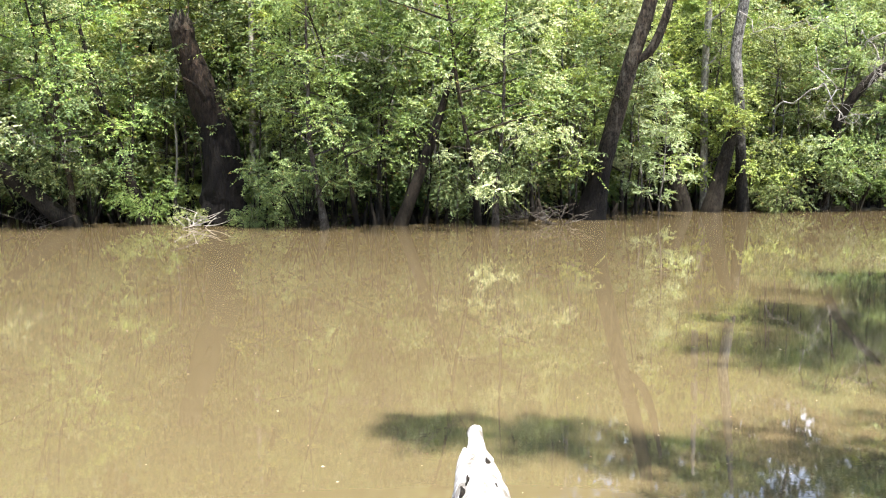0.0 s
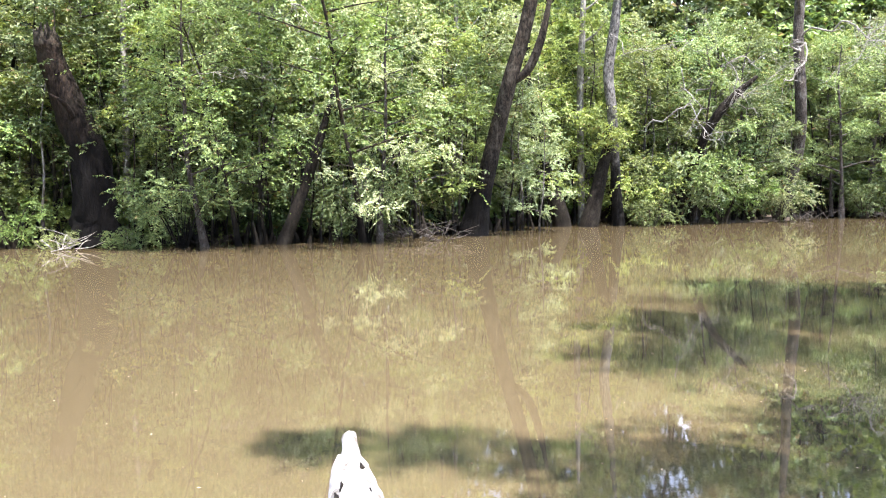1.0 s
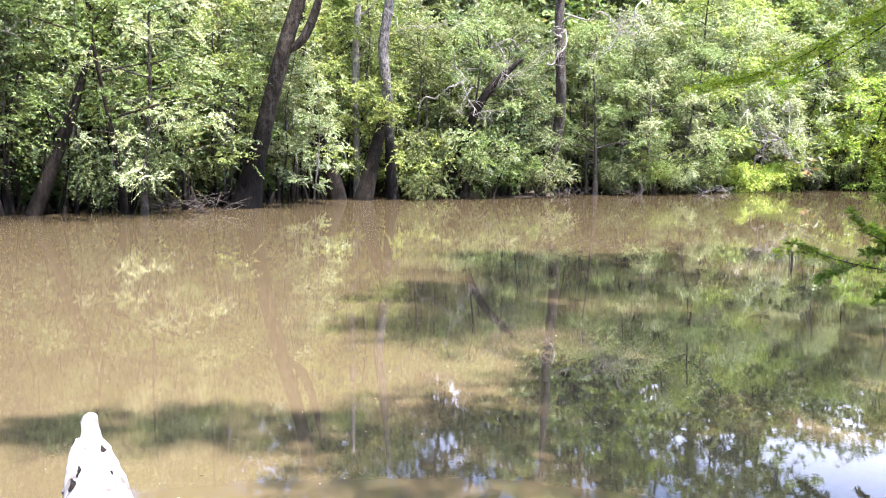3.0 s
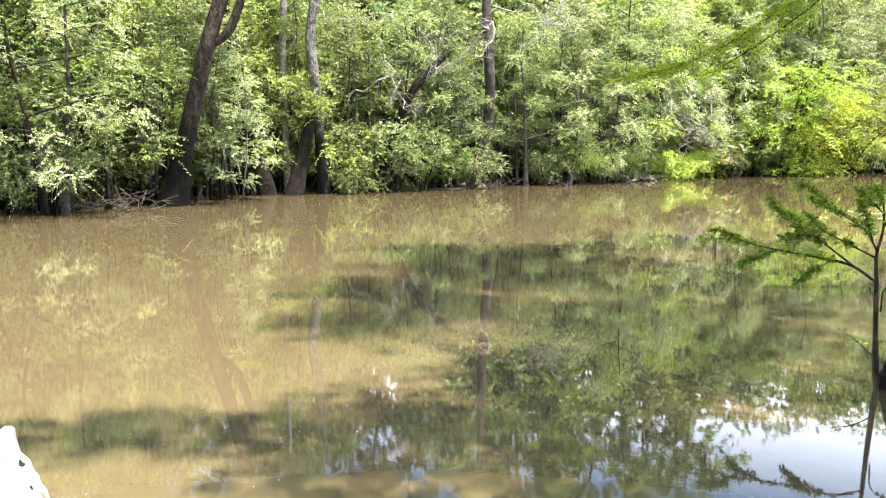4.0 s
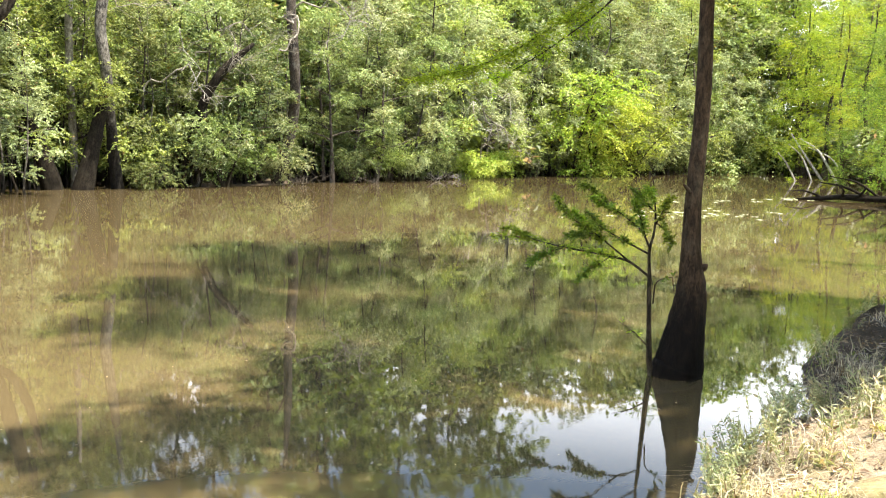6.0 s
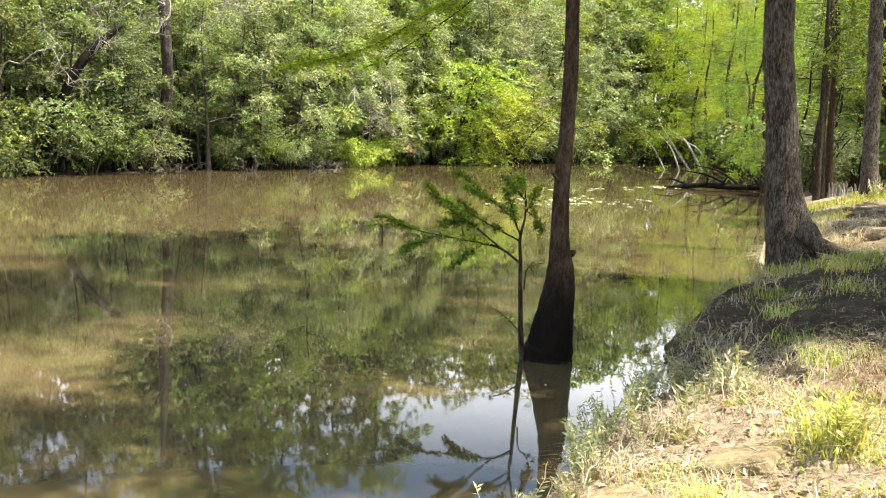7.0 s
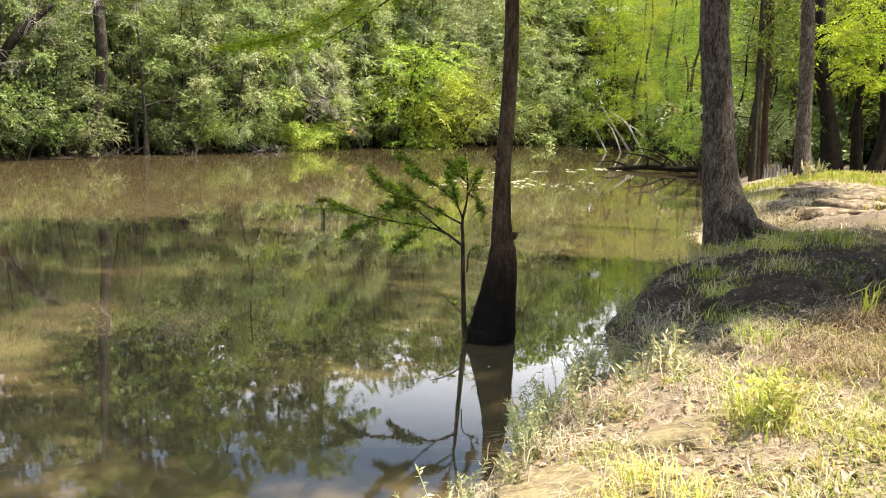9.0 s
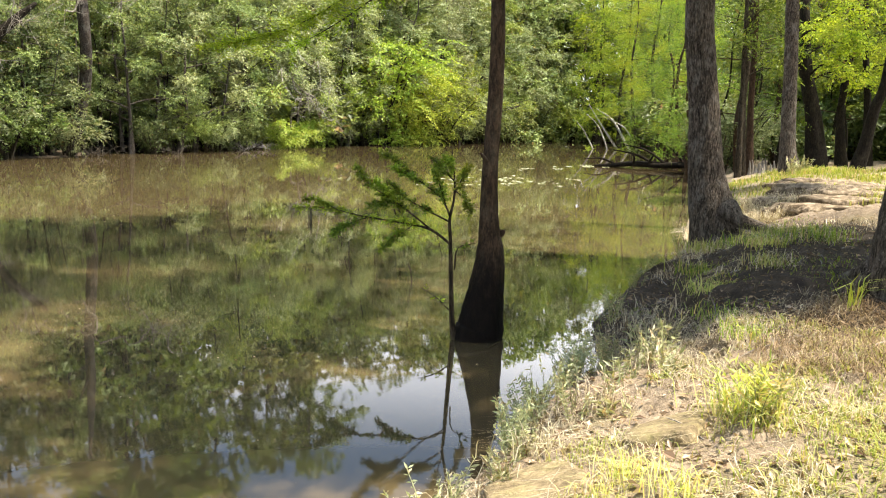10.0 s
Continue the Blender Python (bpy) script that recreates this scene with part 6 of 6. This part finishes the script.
for x, y, n, l_, w, sp, m, lb in (
        (4.95, 1.28, 90, 0.30, 0.008, 0.13, M_GRASS, "thick bright green grass tuft on the sandy bank"),
        (4.22, 1.62, 110, 0.22, 0.006, 0.07, M_GRASS, "spiky pale green grass tuft beside a flat stone"),
        (4.0, 1.25, 80, 0.22, 0.006, 0.08, M_GRASS, "spiky pale green grass tuft on the sandy bank"),
        (3.9, 1.62, 60, 0.16, 0.006, 0.06, M_GRASS, "small upright grass tuft near the water"),
        (4.75, 1.52, 40, 0.10, 0.006, 0.04, M_MEADOW, "small green grass tuft beside a flat stone"),
        (5.75, 1.25, 150, 0.15, 0.009, 0.16, M_GRASS, "low yellow-green grass tuft by the path"),
        (5.5, 0.85, 150, 0.14, 0.009, 0.18, M_GRASS, "low yellow-green grass tuft by the path"),
        (7.0, 1.95, 160, 0.14, 0.009, 0.16, M_MEADOW, "low green grass tuft on the broken turf edge"),
        (7.7, 2.3, 160, 0.14, 0.009, 0.18, M_MEADOW, "low green grass tuft on the broken turf edge"),
        (10.9, 2.5, 170, 0.24, 0.010, 0.22, M_MEADOW, "dark green grass tuft on the shaded mound"),
        (11.5, 3.3, 170, 0.24, 0.010, 0.22, M_MEADOW, "dark green grass tuft on the shaded mound"),
        (9.9, 3.5, 120, 0.2, 0.010, 0.14, M_MEADOW, "dark green grass tuft on the bank's lip"),
        (7.95, 1.42, 20, 0.45, 0.010, 0.03, M_MEADOW, "tall broad-bladed grass tuft beside the tree roots"),
        (8.9, 3.0, 160, 0.2, 0.008, 0.14, M_GRASS, "green grass tuft on the bank's lip"),
        (9.6, 2.6, 140, 0.2, 0.009, 0.15, M_GRASS, "green grass tuft on the shaded mound"),
        (10.6, 3.0, 160, 0.22, 0.010, 0.18, M_GRASS, "green grass tuft on the shaded mound"),
        (11.6, 4.0, 180, 0.24, 0.010, 0.2, M_GRASS, "green grass tuft at the oak's foot"),
        (12.4, 3.4, 180, 0.22, 0.010, 0.2, M_GRASS, "green grass tuft on the mound"),
        (6.4, 2.2, 120, 0.2, 0.007, 0.12, M_DRYGRASS, "straw-coloured dry grass tuft"),
        (5.4, 2.35, 120, 0.2, 0.007, 0.12, M_DRYGRASS, "straw-coloured dry grass tuft"),
        (4.6, 2.3, 140, 0.2, 0.007, 0.12, M_DRYGRASS, "bleached dry grass tuft at the water's edge"),
        (7.3, 2.9, 140, 0.22, 0.007, 0.15, M_DRYGRASS, "bleached dry grass tuft on the eroded bank"),
        (8.1, 3.3, 140, 0.22, 0.007, 0.15, M_DRYGRASS, "brown dry grass tuft on the eroded bank")):
    tuft(x, y, n, l_, w, sp, m, lb)


def weed(x, y, tall, label, material=M_WEED, stems=7, leaf=0.042, z=None, aspect=0.3, per=24):
    """A leafy weed: thin stems with narrow leaves all the way up."""
    ob = thing("weed", label, "weed", "weeds at the water's edge", Matrix.Translation((x, y, ground_z(x, y) if z is None else z)))
    r = np.random.default_rng(int(x * 733 + y * 389))
    st, st_d, st_l, geos = [], [], [], []
    for k in range(stems):
        a, q = r.random() * 6.3, tall * (0.6 + 0.5 * r.random())
        o = np.array([math.cos(a), math.sin(a), 0]) * 0.35 * q
        b = np.r_[r.normal(size=2) * 0.04, -0.03]
        part("stem", tube([b, b + o * 0.3 + (0, 0, q * 0.55), b + o + (0, 0, q)], [0.004, 0.003, 0.0015], 4, 3, seed=k), M_WEED, ob)
        st.append(b + (0, 0, 0.12 * q))
        st_d.append(o + (0, 0, q))
        st_l.append(np.linalg.norm(o + (0, 0, q)) * 0.9)
    tagged(part("leaves", sprays(r, np.array(st), np.array(st_d), np.array(st_l), per, leaf, aspect, 0.05, 0.4), material, ob, smooth=False), kind="stuff")
    return ob


for x, y, tall, m in ((5.5, 2.8, 0.3, M_WEED), (6.5, 3.05, 0.34, M_WEED), (6.9, 3.1, 0.36, M_WEED), (7.2, 3.2, 0.34, M_WEED),
                      (6.0, 2.5, 0.36, M_WEED), (6.4, 2.5, 0.34, M_WEED), (7.0, 2.6, 0.38, M_WEED), (5.2, 2.45, 0.3, M_WEED), (4.5, 2.45, 0.28, M_WEED), (4.1, 2.3, 0.26, M_WEED), (7.6, 3.0, 0.34, M_DRYGRASS),
                      (8.2, 3.7, 0.34, M_WEED), (9.0, 4.1, 0.3, M_WEED), (10.0, 4.3, 0.3, M_WEED), (11.3, 4.7, 0.32, M_WEED), (12.4, 4.75, 0.35, M_WEED), (3.7, 2.35, 0.36, M_SILVER), (3.4, 2.3, 0.4, M_SILVER), (4.85, 2.7, 0.36, M_SILVER), (5.4, 2.9, 0.36, M_SILVER), (5.9, 3.0, 0.36, M_SILVER)):
    weed(x, y, tall, "leggy green weed among straw at the water's edge", m)
for x, y, tall in ((6.05, 2.2, 0.3), (5.85, 2.05, 0.24), (6.35, 2.35, 0.32), (5.6, 2.35, 0.26), (6.6, 2.65, 0.34), (5.25, 2.2, 0.22)):
    weed(x, y, tall, "broad-leaved yellow-green weed on the bare bank", M_WEED, 6, 0.075, aspect=0.24, per=8)
for x, y in ((4.86, 1.22), (5.02, 1.36), (4.95, 1.15)):
    weed(x, y, 0.34, "leafy light green sprout in a grass tuft", M_GRASS, 12, 0.075, aspect=0.2, per=12)
for x, y in ((6.55, 3.22), (6.75, 3.32), (6.35, 3.15), (5.35, 2.88), (5.1, 2.8), (4.75, 2.68)):
    weed(x, y, 0.36, "dense silvery-green weed at the water's edge", M_SILVER, 14, 0.04, aspect=0.34, per=26)
for x, y in ((15.2, 5.0), (15.9, 5.3), (16.6, 5.5), (26.5, 7.1), (28, 7.3), (25.6, 7.0)):
    weed(x, y, 0.5, "leafy green weed at a tree's foot", M_WEED, 9, 0.09)


def stone(x, y, rx, ry, h, turn, material, label, name="stone", category="stone", sink=0.62):
    """A flat weathered slab with rounded, uneven edges."""
    ob = thing(name, label, category, "stones and ledges", Matrix.Translation((x, y, ground_z(x, y))) @ Matrix.Rotation(turn, 4, 'Z'))
    bm = bmesh.new()
    bmesh.ops.create_icosphere(bm, subdivisions=3, radius=1.0)
    for v in bm.verts:
        c = v.co
        k = 1 + 0.38 * noise.noise(c * 1.5 + Vector((x, y, 0))) + 0.06 * noise.noise(c * 5)
        flat = math.copysign(abs(c.z) ** 0.45, c.z)
        v.co = Vector((c.x * rx * k, c.y * ry * k, flat * h * (1 + 0.3 * noise.noise(c * 3)) - h * sink))
    me = bpy.data.meshes.new("slab")
    bm.to_mesh(me)
    bm.free()
    me.polygons.foreach_set("use_smooth", [True] * len(me.polygons))
    me.materials.append(material)
    s = new("slab", me)
    s.parent = ob
    return ob


def slab(x, y, rx, ry, turn, material, label, rise):
    """A flat stone with a broken outline and worn edges, lying along the slope of the bank."""
    e = 0.2
    slope = Vector((ground_z(x - e, y) - ground_z(x + e, y), ground_z(x, y - e) - ground_z(x, y + e), 2 * e)).normalized()
    ob = thing("stone", label, "stone", "stones and ledges", Matrix.Translation((x, y, ground_z(x, y))) @ slope.to_track_quat('Z', 'Y').to_matrix().to_4x4() @ Matrix.Rotation(turn, 4, 'Z'))
    n, rows = 44, ((0.0, 0.0), (0.35, 0.0), (0.7, -0.001), (0.9, -0.004), (0.97, -0.012), (1.0, -0.03), (1.0, -0.16))
    v = []
    for q, dz in rows:
        for a in np.linspace(0, 2 * np.pi, n, endpoint=False):
            c = Vector((math.cos(a), math.sin(a), x))
            k = 1 / (abs(c.x) ** 3.2 + abs(c.y) ** 3.2) ** (1 / 3.2) * (1 + 0.16 * noise.noise(c * 1.6) + 0.05 * noise.noise(c * 5))
            px, py = c.x * rx * k * q, c.y * ry * k * q
            v.append((px, py, rise + dz + 0.012 * noise.noise((px * 4, py * 4, x)) + 0.005 * noise.noise((px * 17, py * 17, y))))
    i, j = np.meshgrid(np.arange(len(rows) - 1), np.arange(n), indexing="ij")
    part("slab", (v, np.stack([i * n + j, (i + 1) * n + j, (i + 1) * n + (j + 1) % n, i * n + (j + 1) % n], -1).reshape(-1, 4)), material, ob)
    return ob


for (x, y, rx, ry, a), lb in zip(SLABS, ("flat mossy brown stone set in the bank", "flat sandy stone set in the bank", "flat mossy block on the turf edge", "flat mossy stone on the mound")):
    slab(x, y, rx, ry, a, M_STONE, lb, 0.03)
stone(5.46, 1.08, 0.13, 0.09, 0.07, 0.3, M_CLAY, "small pale stone beside the grass")
for x, y, rx, ry, h, a in ((15.4, 3.6, 0.8, 0.4, 0.12, 1.5), (16.2, 3.3, 0.9, 0.4, 0.14, 1.7), (17.0, 4.3, 0.9, 0.45, 0.16, 1.4), (17.6, 3.4, 0.9, 0.4, 0.17, 1.8), (18.5, 4.3, 1.0, 0.45, 0.18, 1.6), (19.4, 3.9, 0.9, 0.45, 0.18, 1.4), (20.4, 4.9, 1.1, 0.5, 0.18, 1.7), (21.6, 4.6, 1.0, 0.5, 0.16, 1.5)):
    stone(x, y, ry, rx, h, a - 1.57, M_CLAY, "pale eroded clay ledge on the footpath", "clay_ledge", "ledge", sink=0.1)

for k in range(22):
    x = 15.0 + 7.0 * grng.random()
    y = 3.0 + 0.27 * (x - 15) + 1.3 * grng.random()
    stone(x, y, 0.14 + 0.14 * grng.random(), 0.22 + 0.35 * grng.random(), 0.08 + 0.08 * grng.random(), 0.2 * grng.normal(), M_CLAY, "pale worn clay lump stepping down the footpath", "clay_ledge", "ledge", sink=0.1)

# cypress knees in the shade
for k in range(26):
    x, y = 30.5 + 4.5 * grng.random(), 9.0 + 1.6 * grng.random()
    h = 0.2 + 0.35 * grng.random()
    trunk_thing("cypress_knee", [(x, y, ground_z(x, y)), (x + 0.03, y, ground_z(x, y) + h * 0.6), (x, y + 0.02, ground_z(x, y) + h)], [0.06, 0.04, 0.018], M_DEADWOOD,
                "pale pointed cypress knee rising from mud", "root", "cypress knees", segs=7, seed=k, root_in=0.1, steps=3)

# lily pads, in two loose rafts
for k in range(72):
    x, y = ((27.2, 18.0) if k < 40 else (41.0, 22.5)) + grng.normal(size=2) * ((2.2, 1.1) if k < 40 else (3.6, 0.6))
    if not inside(np.array([[x, y]]), RIVER)[0]:
        continue
    r = (0.07 if k < 40 else 0.12) + 0.13 * grng.random()
    a = np.linspace(0.25, 2 * np.pi - 0.25, 13)
    v = np.vstack([[(0, 0, 0.012)], np.c_[np.cos(a) * r, np.sin(a) * r, 0.008 + 0.012 * np.sin(3 * a)]])
    f = np.stack([np.zeros(12, int), np.arange(1, 13), np.arange(2, 14), np.arange(2, 14)], -1)
    ob = new("lily_pad", link_mesh("lily_pad", v, f, M_PAD))
    ob.location, ob.rotation_euler = (x, y, 0.004), (0, 0, 6.3 * grng.random())
    tagged(ob, "pale green lily pad floating on the river", "lily pad", "lily pads")

# brush piles of dead twigs at the far waterline
def brush(x, y, size, n, label, material=M_DEADWOOD):
    ob = thing("brush_pile", label, "brush pile", "brush piles", Matrix.Translation((x, y, 0)))
    r = np.random.default_rng(int(x * 31 + 977))
    for k in range(n // 2):
        a, l_ = r.random() * 6.3, size * (0.4 + 0.7 * r.random())
        b = np.r_[r.normal(size=2) * 0.35 * size, -0.05 + 0.25 * size * r.random()]
        d = np.array([math.cos(a), math.sin(a), 0.25 + 0.5 * r.random()])
        part("twig", tube([b, b + d * l_ * 0.5 + r.normal(size=3) * 0.08 * size, b + d * l_ * (1, 1, 0.7)], [0.013 * size, 0.01 * size, 0.004], 4, 3, 0.1, seed=k), material, ob)
    return ob


brush(35.3, 43.0, 1.3, 46, "tangle of bleached dead twigs at the waterline")
brush(37.5, 44.0, 1.1, 34, "pile of pale driftwood twigs at the waterline")
brush(3.6, 28.4, 1.4, 50, "grey tangle of bare twigs in the flooded wood", M_BARK_GREY)
brush(2.4, 28.0, 1.1, 40, "grey tangle of bare twigs in the flooded wood", M_BARK_GREY)
brush(-7.6, 26.2, 1.2, 34, "bleached broken sticks below the snapped trunk", M_BARK_PALE)
brush(-12.4, 26.2, 1.3, 40, "pale tangle of dead sticks on the far bank", M_BARK_GREY)
brush(27.5, 39.2, 1.1, 34, "grey driftwood twigs under the far shrubs", M_BARK_GREY)
brush(22.8, 38.0, 1.1, 34, "grey bare twigs under the far shrubs", M_BARK_GREY)
brush(-3.4, 26.6, 1.0, 30, "dark bare twigs at the flooded edge", M_BARK_BROWN)

# pale petals and bits of leaf afloat on the river
fl = np.c_[-8 + 20 * grng.random(420), 3.2 + 14 * grng.random(420) ** 1.5]
fl = fl[inside(fl, RIVER) & (line_distance(fl, NS) > 0.3)]
fn = len(fl)
fa = grng.random(fn) * 6.3
fs_ = 0.014 + 0.022 * grng.random(fn) ** 2
bits = new("floating_bits", link_mesh("floating_bits", *blades(np.c_[fl, np.full(fn, 0.004)], np.c_[np.cos(fa), np.sin(fa), np.zeros(fn)], np.tile([0, 0, 1.0], (fn, 1)), fs_, fs_ * 0.7, 0.1), M_DRYGRASS, False))
tagged(bits, "pale petals and leaf bits floating on the river", "debris", kind="stuff")

# models that no spot on the bank took
for kind in protos:
    for ob in protos[kind]:
        if ob.name not in used:
            for o in (*ob.children_recursive, ob):
                bpy.data.objects.remove(o)
